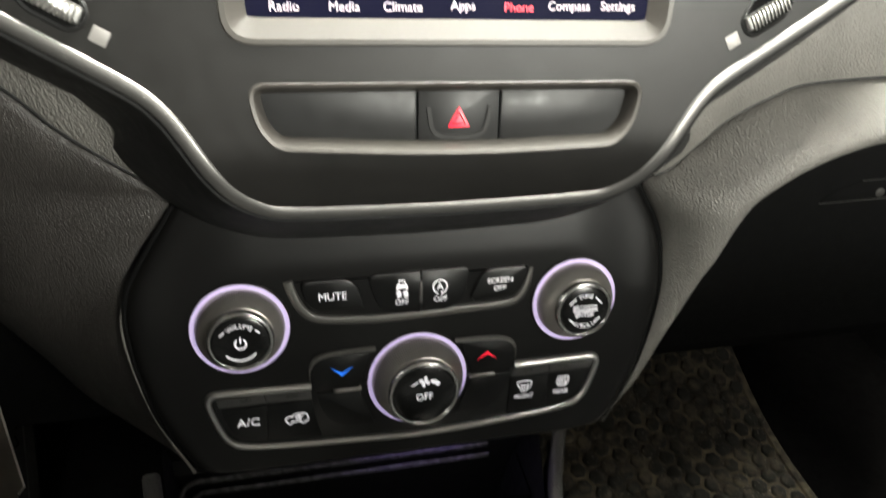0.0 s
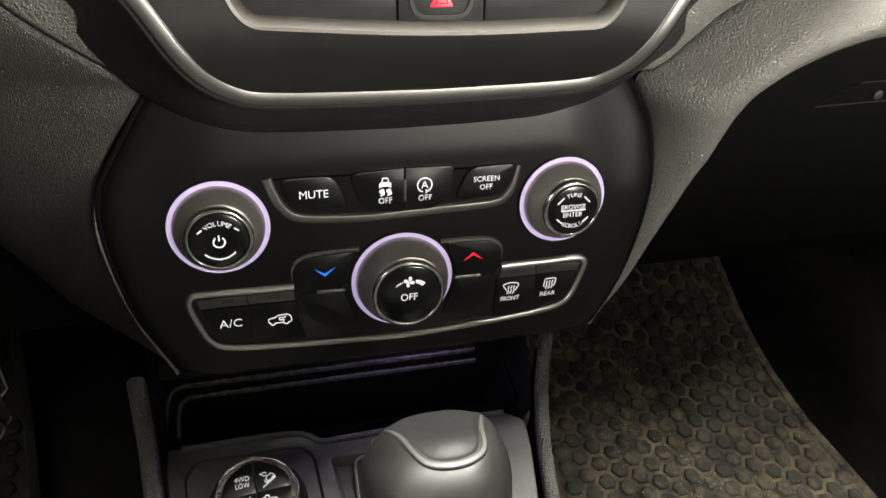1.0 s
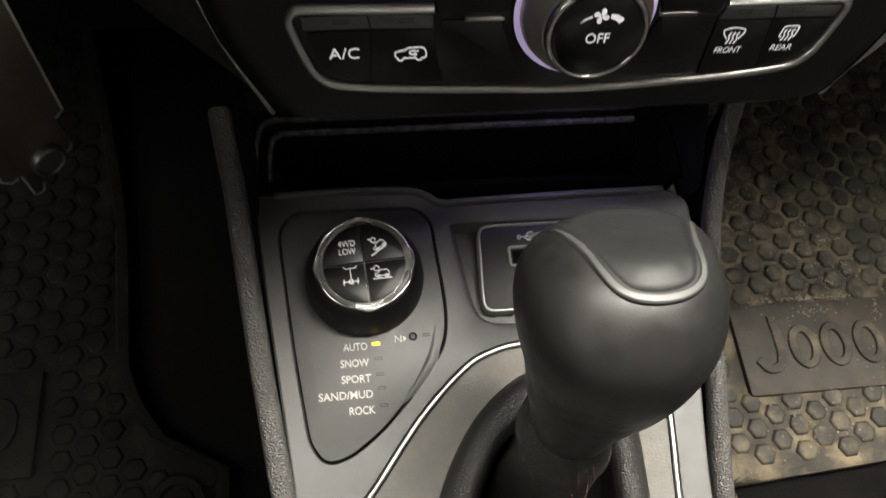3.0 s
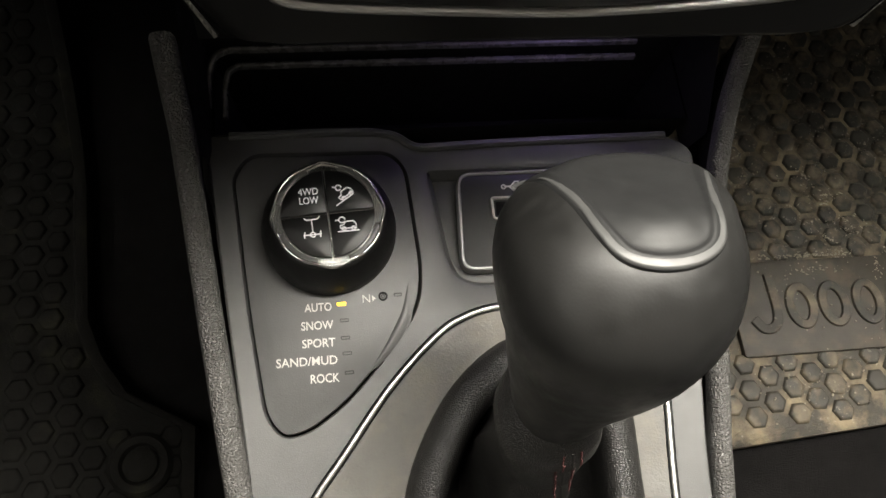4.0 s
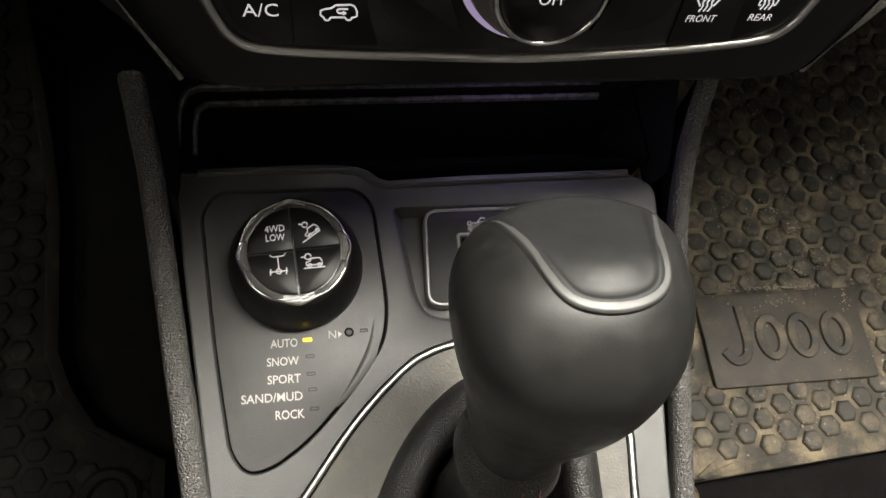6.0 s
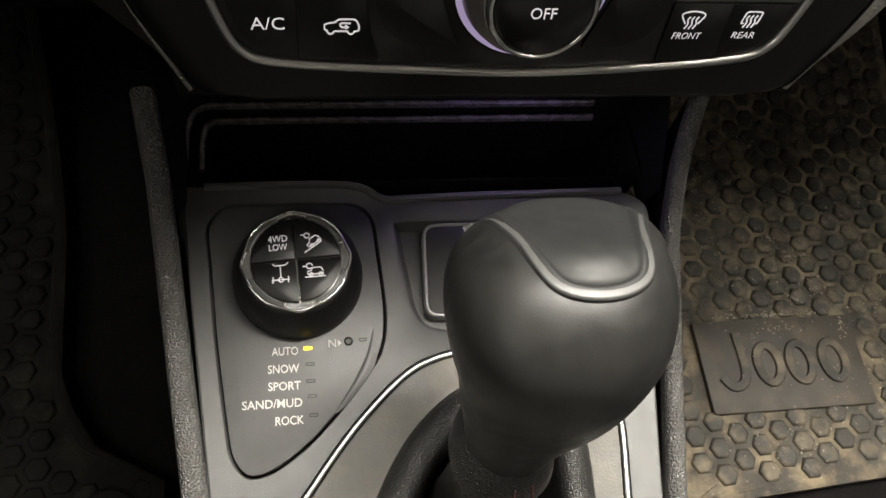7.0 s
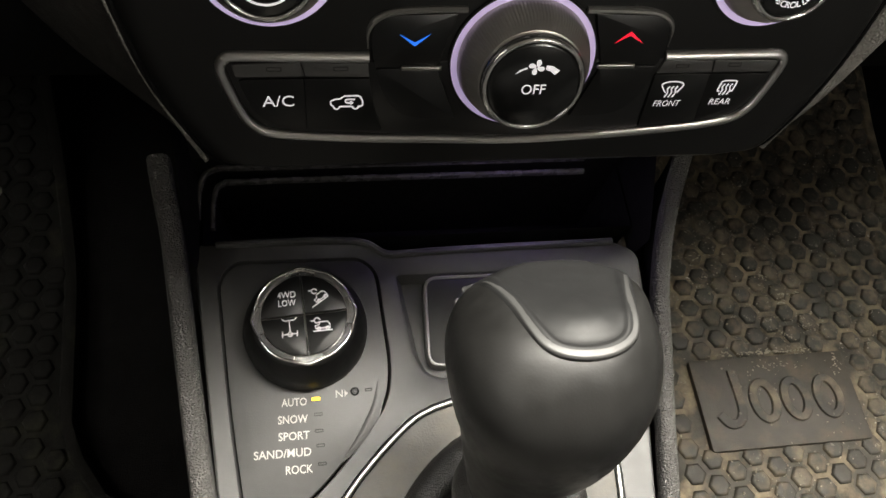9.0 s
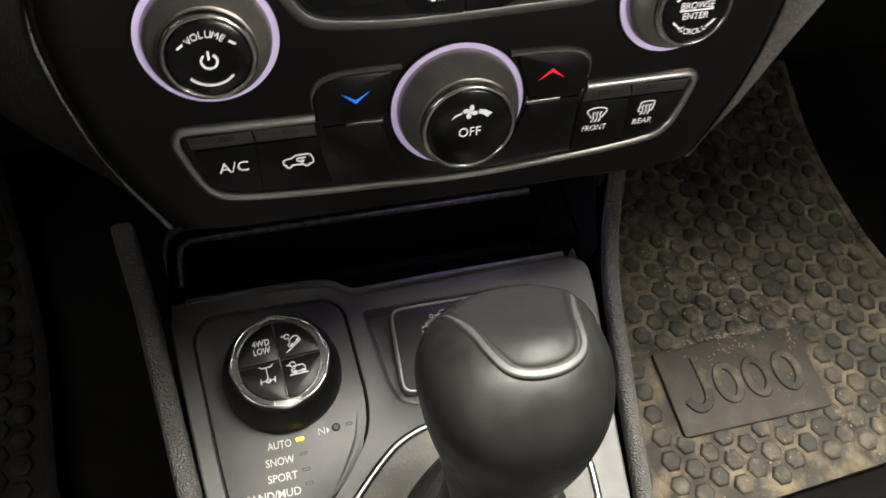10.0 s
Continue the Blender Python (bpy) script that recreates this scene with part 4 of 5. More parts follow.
for s, x in ((-1, -130), (1, 88)):
    low = [(x, -4, -142), (x, 15, -142), (x, 40, -142), (x, 60, -142)]
    high = [(x + s * 5, -4, -124), (x + s * 6, 15, -107), (x + s * 8, 40, -88), (x + s * 9, 60, -74)]
    part("tray_cheek", skin([low, high]), M_BIN, console, "", WORLD)

# selector plate with its printed modes
plate = part("selector_plate", slab(inset(ccw(terrain), 1.6), -4, 0.1, 0.5), M_DECK, console, "charcoal selector plate with printed drive modes", DECK)
zp = 0.16
for word, x1, y, w in (("AUTO", -82.9, -72.2, 11.2), ("SNOW", -82.6, -79.9, 13.1), ("SPORT", -82.1, -87.3, 13.5), ("SAND/MUD", -81.6, -94.6, 24.6), ("ROCK", -81.1, -101.9, 11.6)):
    legend(word, x1 - w / 2, y, 3.7, zp, DECK, M_PRINT, plate, width=w, thin=-0.05)
for i, (x, y) in enumerate(((-78.8, -71.4), (-77.9, -78.4), (-77.8, -85.8), (-77.4, -92.3), (-77.0, -100.3))):
    o = rounded([(x - 1.9, y - 0.8), (x + 1.9, y - 0.8), (x + 1.9, y + 0.8), (x - 1.9, y + 0.8)], 0.5)
    if i == 0:
        part("mode_lamp", slab(o, -0.2, 0.4, 0.2), M_AMBER, plate, "lit amber lamp", DECK)
    else:
        part("mode_lamp", hoop(o, 0.45, -0.2, 0.28, 0.1), M_DARK, plate, "unlit lamp", DECK)
legend("N", -68.3, -69.8, 3.7, zp, DECK, M_PRINT, plate, width=3.2)
part("sign", slab(ccw([(-65.9, -71.4), (-65.9, -68.4), (-64.4, -69.9)]), 0, 0.25, 0.05), M_PRINT, plate, "", DECK)
part("neutral_pinhole", hoop(disc(-61.2, -69.2, 2.0, 24), 0.8, -0.2, 0.35, 0.15), M_HOLE, plate, "black ringed pinhole", DECK)
part("neutral_pinhole", hoop(disc(-61.2, -69.2, 0.9, 16), 0.4, -0.2, 0.4, 0.1), M_DARK, plate, "", DECK)
part("mode_lamp", hoop(rounded([(-56.6, -69.6), (-53.2, -69.6), (-53.2, -68.0), (-56.6, -68.0)], 0.4), 0.45, -0.2, 0.28, 0.1), M_DARK, plate, "unlit lamp", DECK)
# soft pressed crease beside the plate's slanting edge
part("crease", sweep(curve([(-50, -64, 0.0), (-52.5, -77, 0.0), (-59, -89, 0.0), (-68, -100, 0.0)], 5), [(-3.6, -0.25), (-2.0, 0.15), (-0.6, 0.7), (0.4, 0.8), (1.2, 0.6), (2.4, -0.25)], scale=[0.15 + 0.85 * math.sin(math.pi * i / 15) for i in range(16)]), M_DECK, plate, "", DECK, 80)

# boot surround plate with its chrome edge
bp = curve([(-104, -190), (-100, -163), (-92.5, -148), (-81, -133.4), (-61.2, -108.2), (-41, -88.6), (-28, -80.8), (-10.4, -77), (20, -77), (40, -80), (51, -91), (54.4, -108), (54.2, -122), (50.5, -161), (47, -240)], 5) + [(46, -330), (-104, -330)]
part("surround_plate", holed(bp, [inset(ring_o, 2)], -1, 1.2, 0.5, -2), M_PLATE, console, "brushed titanium plate around the shifter", DECK)
part("edge_gap", sweep([(p[0], p[1], 1.0) for p in bp[:-2]], [(-1.9, -2), (-1.9, 0.35), (1.9, 0.35), (1.9, -2)]), M_HOLE, console, "", DECK)
part("chrome_edge", sweep([(p[0], p[1], 1.0) for p in bp[:-2]], [(-1.25, -2), (-1.25, 0.5), (-0.9, 1.1), (-0.3, 1.4), (0.3, 1.4), (0.9, 1.1), (1.25, 0.5), (1.25, -2)]), M_DARKCHROME, console, "thin chrome edge", DECK)

# ---- drive mode dial ----
DX, DY = -82.0, -39.2
dial = group_empty("drive_mode_dial", DECK @ Vector((DX * MM, DY * MM, 0)), "black rotary drive mode dial with a wavy chrome rim", "dial")
part("skirt", lathe(DX, DY, [(27.6, -1), (28.3, 0.8), (28.2, 6), (27.4, 11), (25.8, 16), (24.0, 19.4), (22.9, 20.9), (20, 21.2)], 96), M_SKIRT, dial, "black rubbery skirt", DECK, 50)
tilt = radians(4)


def lobes(a, z):
    """The rim swells at the four ends of the cross between the buttons, and is waisted beside them."""
    da = (a - tilt + math.pi / 4) % (math.pi / 2) - math.pi / 4
    return 0.75 * math.exp(-(da / 0.15) ** 2) - 0.35 * math.exp(-((abs(da) - 0.34) / 0.14) ** 2)


part("rim", lathe(DX, DY, [(21.4, 20.6), (22.2, 20.9), (22.6, 21.4), (22.75, 22.1), (22.6, 22.7), (22.2, 23.05), (21.8, 23.05), (21.5, 22.7), (21.4, 21.4)], 200, lobes), M_CHROME, dial, "wavy chrome rim", DECK, 50)
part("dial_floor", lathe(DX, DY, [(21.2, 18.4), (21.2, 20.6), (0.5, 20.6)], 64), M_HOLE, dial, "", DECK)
quads = []
for q in range(4):
    a0 = q * math.pi / 2 + tilt
    pts = [(0.32, 0.32)]
    for i in range(17):
        a = radians(1.0 + 88.0 * i / 16)
        r = 18.9
        pts.append((r * math.cos(a), r * math.sin(a)))
    c, s = math.cos(a0), math.sin(a0)
    o = [(DX + x * c - y * s, DY + x * s + y * c) for x, y in pts]
    b = part("mode_button", slab(o, 19.6, 22.9, 0.5), M_BUTTON, dial, "black push button with a white sign", DECK)
    quads.append(b)
    span = [a0 + radians(18 + 54 * i / 12) for i in range(13)]
    o = [(DX + 21.4 * math.cos(a), DY + 21.4 * math.sin(a)) for a in span] + [(DX + 19.3 * math.cos(a), DY + 19.3 * math.sin(a)) for a in span[::-1]]
    part("rim_insert", slab(o, 19.6, 22.4, 0.4), M_STRIP, dial, "glossy dark insert inside the rim", DECK)
zd = 23.0
legend("4WD", -89.6, -29.5, 3.1, zd, DECK, M_SIGN, quads[1], width=8.0, turn=3, thin=0.0)
legend("LOW", -89.4, -33.4, 3.1, zd, DECK, M_SIGN, quads[1], width=7.6, turn=3, thin=0.0)


def little_car(x, y, turn, k=1.0):
    """A small off-road car in side view: body, roof and two wheels."""
    pts = [[(-3.4, -0.9), (-3.6, 0.5), (-1.9, 0.9), (-1.2, 2.2), (2.2, 2.2), (3.1, 0.9), (3.3, -0.9), (-3.4, -0.9)], arc(-2.0, -1.0, 0.8, 0, 350, 10), arc(2.0, -1.0, 0.8, 0, 350, 10)]
    c, s = math.cos(radians(turn)) * k, math.sin(radians(turn)) * k
    return [[(x + p[0] * c - p[1] * s, y + p[0] * s + p[1] * c) for p in ln] for ln in pts]


part("sign", strokes(little_car(-74.4, -31.2, 36, 0.92) + [[(-78.4, -36.2), (-71.2, -31.0)], arc(-77.4, -28.4, 1.15, 0, 330, 10), [(-80.0, -28.0), (-78.6, -28.2)]], 0.5, zd + 0.1), M_SIGN, quads[0], "white hill descent sign", DECK)
part("sign", strokes([[(-91.8, -41.0), (-90.6, -41.9), (-86.4, -41.5), (-85.4, -40.3)], [(-88.7, -41.8), (-88.3, -46.8)], [(-92.0, -48.3), (-84.8, -47.9)], [(-91.6, -49.6), (-91.5, -46.9)], [(-85.3, -49.2), (-85.2, -46.5)], arc(-88.3, -48.1, 1.0, 0, 350, 10)], 0.45, zd + 0.1), M_SIGN, quads[2], "white axle lock sign", DECK)
part("sign", strokes(little_car(-74.0, -45.2, 3, 0.95) + [[(-78.4, -47.4), (-69.8, -47.0)], arc(-76.6, -42.4, 1.25, 0, 330, 10), [(-79.4, -42.6), (-78.0, -42.5)]], 0.5, zd + 0.1), M_SIGN, quads[3], "white low range sign", DECK)

# ---- usb panel ----
usb = group_empty("usb_panel", DECK @ Vector((0.01, -0.037, -0.004)), "charcoal media port panel with a thin silver frame", "port panel")
uo = rounded([(-26.4, -60), (42, -60), (45, -14), (-24.4, -13.6)], 7)
part("silver_frame", hoop(uo, 1.5, -8, -0.4, 0.55), M_FRAME, usb, "thin silver frame", DECK)
part("panel", slab(inset(ccw(uo), 1.4), -8, -1.4, 0.4), M_BLANK, usb, "matt black plate", DECK)
port = part("port", hoop(rounded([(-10.5, -37.5), (7, -37.5), (7, -26), (-10.5, -26)], 2.5), 1.6, -2, -0.5, 0.4), M_SATIN, usb, "silver port surround", DECK)
part("port_hole", slab(rounded([(-8, -35), (4.5, -35), (4.5, -28.5), (-8, -28.5)], 0.6), -2, -1.0, 0.1), M_HOLE, port, "", DECK)
part("sign", strokes([[(-3, -21.4), (6, -20.8)], [(0, -21.2), (2, -19), (4, -19)], [(-1, -21.3), (1, -23.2), (3, -23)], arc(-3.4, -21.4, 0.9, 0, 350, 10)], 0.6, -1.1), M_PRINT, usb, "white trident sign", DECK)

# ---- gear shifter ----
shifter = group_empty("gear_shifter", DECK @ Vector((-0.004, -0.135, 0.001)), "black leather automatic gear shifter with a stitched boot", "gear shifter")
part("boot_ring", rings(bmesh.new(), [at_z(ring_o, 0.5), at_z(inset(ring_o, 0.5), 3.5), at_z(inset(ring_o, 2.4), 7.0), at_z(inset(ring_o, 6), 10.0), at_z(inset(ring_o, 10), 11.4), at_z(inset(ring_o, 13), 11.0), at_z(inset(ring_o, 15.5), 8.6), at_z(inset(ring_o, 17), 3.5), at_z(inset(ring_o, 18), -8)], False, False), M_BOOT, shifter, "padded black leather ring", DECK, 80)
# boot: folds of soft leather from the ring up to the collar
base = inset(ring_o, 17.5)
neck_c = np.array((-11.5, -134.5))
loops = []
for k, h, fold in ((0.0, -8, 0.0), (0.2, -20, 0.8), (0.5, -24, 1.8), (0.72, -14, 2.2), (0.86, 4, 1.6), (0.94, 20, 1.2), (0.985, 33, 0.7), (1.0, 40, 0.3), (1.0, 46, 0.0)):
    lp = []
    for i, p in enumerate(base):
        a = math.atan2(p[1] - neck_c[1], p[0] - neck_c[0])
        q = neck_c + (15.8 - 0.6 * (h > 45)) * np.array((math.cos(a), math.sin(a)))
        q[1] += 0.5 * max(0.0, 44 - max(h, 0)) * min(0.0, math.sin(a))
        w = np.array(p) * (1 - k) + q * k + fold * math.sin(5 * a + 6 * k) * np.array((math.cos(a), math.sin(a)))
        lp.append((w[0], w[1], h + fold * 0.8 * math.cos(4 * a)))
    loops.append(lp)
bm = rings(bmesh.new(), loops, False, False)
boot = part("boot", bm, M_BOOT, shifter, "black leather boot", DECK, 80)


def section(z, cx, cy, a, bf, br, k, n=48, e=2.3):
    """One rounded cross-section of the shifter knob; k: its slope down towards the front."""
    out = []
    for i in range(n):
        t = 2 * math.pi * i / n
        c, s = math.cos(t), math.sin(t)
        x = a * math.copysign(abs(c) ** (2 / e), c)
        y = (bf if s > 0 else br) * math.copysign(abs(s) ** (2 / e), s)
        out.append((cx + x, cy + y, z - k * y))
    return out


COLLAR = ((-94, -12.6, -134.8, 15.0, 14.6, 20.5, 0), (-84, -13.0, -134.4, 16.2, 15.6, 18.6, 0.02), (-76.4, -13.4, -133.6, 16.6, 16.0, 17.4, 0.02), (-75.4, -13.5, -133.4, 15.8, 15.6, 16.4, 0.02), (-75.0, -13.5, -133.2, 17.4, 17.2, 18.2, 0.02), (-74.0, -13.5, -133, 17.9, 17.6, 18.6, 0.02), (-70, -13.2, -131.4, 17.0, 17.6, 17.6, 0.02), (-66.5, -12.8, -129, 15.6, 17.8, 16.6, 0.03), (-64, -12.4, -127.6, 14.2, 17.0, 15.4, 0.04))
collar = part("collar", rings(bmesh.new(), [section(*k) for k in COLLAR], False, False), M_BOOT, shifter, "folded leather collar", WORLD, 60)
# two rows of red stitches and the seam between them, down the collar and the boot
from mathutils.bvhtree import BVHTree
skins = []
for ob in (boot, collar):
    skins.append(BVHTree.FromPolygons([v.co for v in ob.data.vertices], [tuple(f.vertices) for f in ob.data.polygons]))


def on_boot(x, z, off):
    """The rearmost leather at this height, millimetres."""
    ys = [h[0].y for h in (t.ray_cast(Vector((x * MM, -0.26, z * MM)), Vector((0, 1, 0))) for t in skins) if h[0]]
    return (x, (min(ys) / MM if ys else -150) - off, z)


for dx in (-3.0, 3.0):
    for i in range(15):
        z = -68.2 - i * 3.2
        sx = -9.0 + dx + 0.4 * i - (0.0 if i < 2 else 2.4 - 0.25 * (i - 2))
        part("stitch", sweep([on_boot(sx + 0.25 * random.uniform(-1, 1), z, 0.15), on_boot(sx, z - 1.3, 0.35), on_boot(sx, z - 2.6, 0.15)], oval(0.34, 0.3, 6), up=(0, 1, 0)), M_STITCH, shifter, "dark red stitch", WORLD)
part("seam", sweep([on_boot(-9.0 + 0.22 * i - (0.0 if i < 4 else 2.4 - 0.15 * (i - 4)), -68 - i * 2.0, -0.1) for i in range(24)], oval(0.5, 0.5, 6), up=(0, 1, 0)), M_BOOT, shifter, "raised seam", WORLD)
KNOB_FORM = [(-84, -11.7, -133, 13.5, 14.2, 13.6, 0), (-76, -12.0, -131.4, 13.6, 15.7, 14.6, 0.01), (-65.4, -11.6, -127.3, 15.0, 19.5, 16.8, 0.05), (-52.4, -8.9, -120.4, 20.1, 27.3, 22.0, 0.11),
        (-39, -5.4, -114.1, 25.8, 33.9, 28.2, 0.2), (-25.8, -5.6, -108.9, 29.6, 35.8, 33.0, 0.34), (-13.4, -5.1, -104.5, 31.6, 33.1, 33.0, 0.46), (-4.6, -4.2, -99.7, 30.4, 28, 27.4, 0.57), (1.3, -2.6, -95, 26, 22, 20.6, 0.66), (3.7, -0.2, -90.5, 21.2, 15.5, 14.5, 0.71), (4.0, 0, -90, 13, 9.5, 9, 0.74), (3.8, 0, -90, 5, 4, 4, 0.75)]
knob_bm = rings(bmesh.new(), [section(*[float(v) for v in k], n=72) for k in curve(KNOB_FORM, 4)])
tree = BVHTree.FromBMesh(knob_bm)
knob = part("knob", knob_bm, M_KNOB, shifter, "smooth black knob", WORLD, 80)


def on_knob(x, y, up_=0.0):
    hit = tree.ray_cast(Vector((x, y, 100)), Vector((0, 0, -1)))
    return (x, y, (hit[0].z if hit[0] else -20) + up_)


# raised top pad: rolled bright edge over a groove, a flat band, a soft dome in the middle
pad_line = curve([(-28.0, -76.5), (-26.2, -82), (-22.8, -94), (-19.0, -107), (-13.8, -115.4), (-5, -118.6), (5.5, -117.6), (13.4, -112.2), (17.0, -101), (21.6, -87), (24.4, -77.0)], 8)
pl = np.array(pad_line)
PAD_STEPS = [(0.0, -0.7), (0.7, -0.75), (1.1, -0.2), (1.5, 0.55), (2.2, 0.85), (4.4, 1.25), (5.0, 1.15), (5.6, 0.55), (6.2, 0.28), (7.4, 0.22), (9.0, 0.36), (10.5, 0.62), (12.5, 0.92), (15.0, 1.08), (40.0, 1.15)]


def pad_height(x, y):
    d = float(np.min(np.hypot(pl[:, 0] - x, pl[:, 1] - y)))
    h = float(np.interp(d, [a for a, _ in PAD_STEPS], [b for _, b in PAD_STEPS]))
    fade = min(1.0, max(0.0, (-80.0 - y) / 26.0))
    return 0.25 + (h - 0.25) * (0.55 + 0.45 * fade * fade * (3 - 2 * fade))


depth = [0.0, 0.5, 1.0, 1.4, 1.8, 2.2, 2.6, 3.2, 3.8, 4.2, 4.6, 5.0, 5.4, 6, 6.6, 7.2, 7.8, 8.4, 9, 9.8, 10.6, 11.5, 12.5, 14]
# rings of the pad's outline shrunk inwards, so that the rolled edge follows it
centre = np.array((-1.5, -92.0))
front_arc = [np.array((24.4 - 52.4 * t, -77.0 + 0.5 * t + 4.2 * math.sin(math.pi * t))) for t in np.linspace(0, 1, 40)[1:-1]]
loop0 = [np.array(p) for p in pad_line] + front_arc
loops = []
far = [float(np.linalg.norm(p - centre)) for p in loop0]
for d in depth:
    loops.append([p + (centre - p) * min(0.92, d * 1.12 / r) for p, r in zip(loop0, far)])
for k in (0.4, 0.2, 0.05):
    loops.append([centre + (p - centre) * k for p in loops[len(depth) - 1]])
part("top_pad", rings(bmesh.new(), [[on_knob(p[0], p[1], pad_height(p[0], p[1])) for p in lp] for lp in loops], False, True), M_PAD, knob, "smooth black pad with a rolled edge on top", WORLD, 80)
rim_line = []
for p in pad_line:
    q = np.array(p)
    q = q + (centre - q) * 3.4 / float(np.linalg.norm(centre - q))
    rim_line.append(on_knob(q[0], q[1], pad_height(q[0], q[1])))
rim_line = rim_line[6:-6]
# paler band puts the rolled edge's highlight into its colour
part("pad_rim", sweep(rim_line, [(-1.9, -0.5), (-1.7, 0.0), (-1.0, 0.16), (1.0, 0.16), (1.6, 0.06), (1.9, -0.5)], scale=[0.35 + 0.65 * math.sin(math.pi * i / (len(rim_line) - 1)) for i in range(len(rim_line))]), M_RIM, knob, "paler band standing in for the lit pad edge", WORLD, 80)


# ---- floor mats ----
HEX_R = 9.9


def hexagon(r, h):
    o = [(r * math.cos(i * math.pi / 3), r * math.sin(i * math.pi / 3)) for i in range(6)]
    bm = rings(bmesh.new(), [at_z(o, 0), at_z([(x * 0.95, y * 0.95) for x, y in o], h * 0.55), at_z([(x * 0.86, y * 0.86) for x, y in o], h * 0.88), at_z([(x * 0.68, y * 0.68) for x, y in o], h)], False, True)
    for f in bm.faces:
        f.smooth = True
    bm.transform(Matrix.Diagonal((MM, MM, MM, 1)))
    me = bpy.data.meshes.new("hexagon")
    bm.to_mesh(me)
    bm.free()
    return me


def inside(p, poly):
    c = False
    for i in range(len(poly)):
        a, b = poly[i - 1], poly[i]
        if (a[1] > p[1]) != (b[1] > p[1]) and p[0] < (b[0] - a[0]) * (p[1] - a[1]) / (b[1] - a[1]) + a[0]:
            c = not c
    return c


def mat_height(y):
    """The mat lies flat under the seat edge and bends up the toe board."""
    return 0.0 if y < 170 else (y - 170) ** 2 / 700 if y < 300 else 24.1 + 0.37 * (y - 300)


def floor_mat(name, outline, field, badge, label, m_base, m_hex, near):
    z0 = FLOOR_Z * 1000
    e = group_empty(name, (outline[0][0] * MM, outline[0][1] * MM, FLOOR_Z - 0.012), label, "floor mat", "rubber floor mats")
    ys = np.linspace(min(p[1] for p in outline), max(p[1] for p in outline), 26)
    rows_ = []
    for y in ys:
        x = []
        for i in range(len(outline)):
            a, b = outline[i - 1], outline[i]
            if min(a[1], b[1]) - 1e-6 <= y <= max(a[1], b[1]) + 1e-6 and abs(a[1] - b[1]) > 1e-6:
                x.append(a[0] + (b[0] - a[0]) * (y - a[1]) / (b[1] - a[1]))
        lo, hi = min(x), max(x)
        z = z0 + mat_height(y)
        rows_.append([(lo, y, z - 11), (lo, y, z + 4), (lo + 4, y, z + 4.6), (lo + 9, y, z + 3.4), (lo + 11, y, z)] + [(lo + 11 + (hi - lo - 22) * k / 10, y, z) for k in range(1, 10)] + [(hi - 11, y, z), (hi - 9, y, z + 2.4), (hi - 4, y, z + 3), (hi, y, z + 2), (hi, y, z - 11)])
    first = rows_[0]
    front = [[(p[0], p[1] - 13, p[2] - 11) for p in first], [(p[0], p[1] - 13, max(p[2], z0 + 8)) for p in first], [(p[0], p[1] - 8, max(p[2], z0 + 9)) for p in first], [(p[0], p[1] - 3, max(p[2], z0 + 6)) for p in first]]
    part("mat_base", skin(front + rows_), m_base, e, "muddy black rubber sheet with a raised edge", WORLD, 40)
    me = hexagon(HEX_R, 3.0)
    me.materials.append(m_hex)
    px, py = 21.6 * 0.866, 21.6
    spots = []
    for j in range(-40, 60):
        for i in range(-60, 60):
            x, y = i * px + field[0], j * py + (i % 2) * py / 2 + field[1]
            if not inside((x, y), outline) or not inside((x, y), inset(ccw(outline), 16)):
                continue
            if badge and badge[0] - 3 < x < badge[1] + 3 and badge[2] - 3 < y < badge[3] + 3:
                continue
            spots.append((x, y))
    spots.sort(key=lambda q: (q[0] - near[0]) ** 2 + (q[1] - near[1]) ** 2)
    rest = bmesh.new()
    for n_, (x, y) in enumerate(spots):
        slope = math.degrees(math.atan((mat_height(y + 3) - mat_height(y - 3)) / 6))
        m = pose(x * MM, y * MM, (z0 + mat_height(y) - 0.1) * MM, slope, 0, random.uniform(-2, 2)) @ Matrix.Diagonal((random.uniform(0.95, 1.04), random.uniform(0.95, 1.04), random.uniform(0.75, 1.1), 1))
        if n_ < 290:
            ob = new("hexagon", me)
            ob.matrix_basis = m
            ob.parent = e
            ob.matrix_parent_inverse = e.matrix_basis.inverted()
        else:
            k = len(rest.verts)
            rest.from_mesh(me)
            rest.verts.ensure_lookup_table()
            bmesh.ops.transform(rest, matrix=m, verts=rest.verts[k:])
    if len(rest.verts):
        ob = part("hexagon_field", rest, m_hex, e, "", unit=1)
        ob["kind"] = "stuff"
    if badge:
        x0, x1, y0, y1 = badge
        o = rounded([(x0, y0), (x1, y0), (x1, y1), (x0, y1)], 3)
        b = part("badge_plate", slab(o, z0 - 1, z0 + 5.0, 0.9), M_PLATE_DIRT if m_hex == M_RUBBER else m_hex, e, "flat dusty rubber plate with a raised emblem")
        w = x1 - x0
        h = y1 - y0
        my = (y0 + y1) / 2 + 2
        # emblem as plain raised shapes: one hooked bar and three rounded rings
        zz = z0 + 5.0
        hook = curve([(x0 + w * 0.245, my + h * 0.33), (x0 + w * 0.25, my - h * 0.05), (x0 + w * 0.22, my - h * 0.22), (x0 + w * 0.15, my - h * 0.25), (x0 + w * 0.10, my - h * 0.14)], 5)
        part("emblem_shape", sweep([(p[0], p[1], zz) for p in hook], [(-4.4, -1), (-4.0, 1.7), (-3.4, 2.2), (3.4, 2.2), (4.0, 1.7), (4.4, -1)]), m_hex, b)
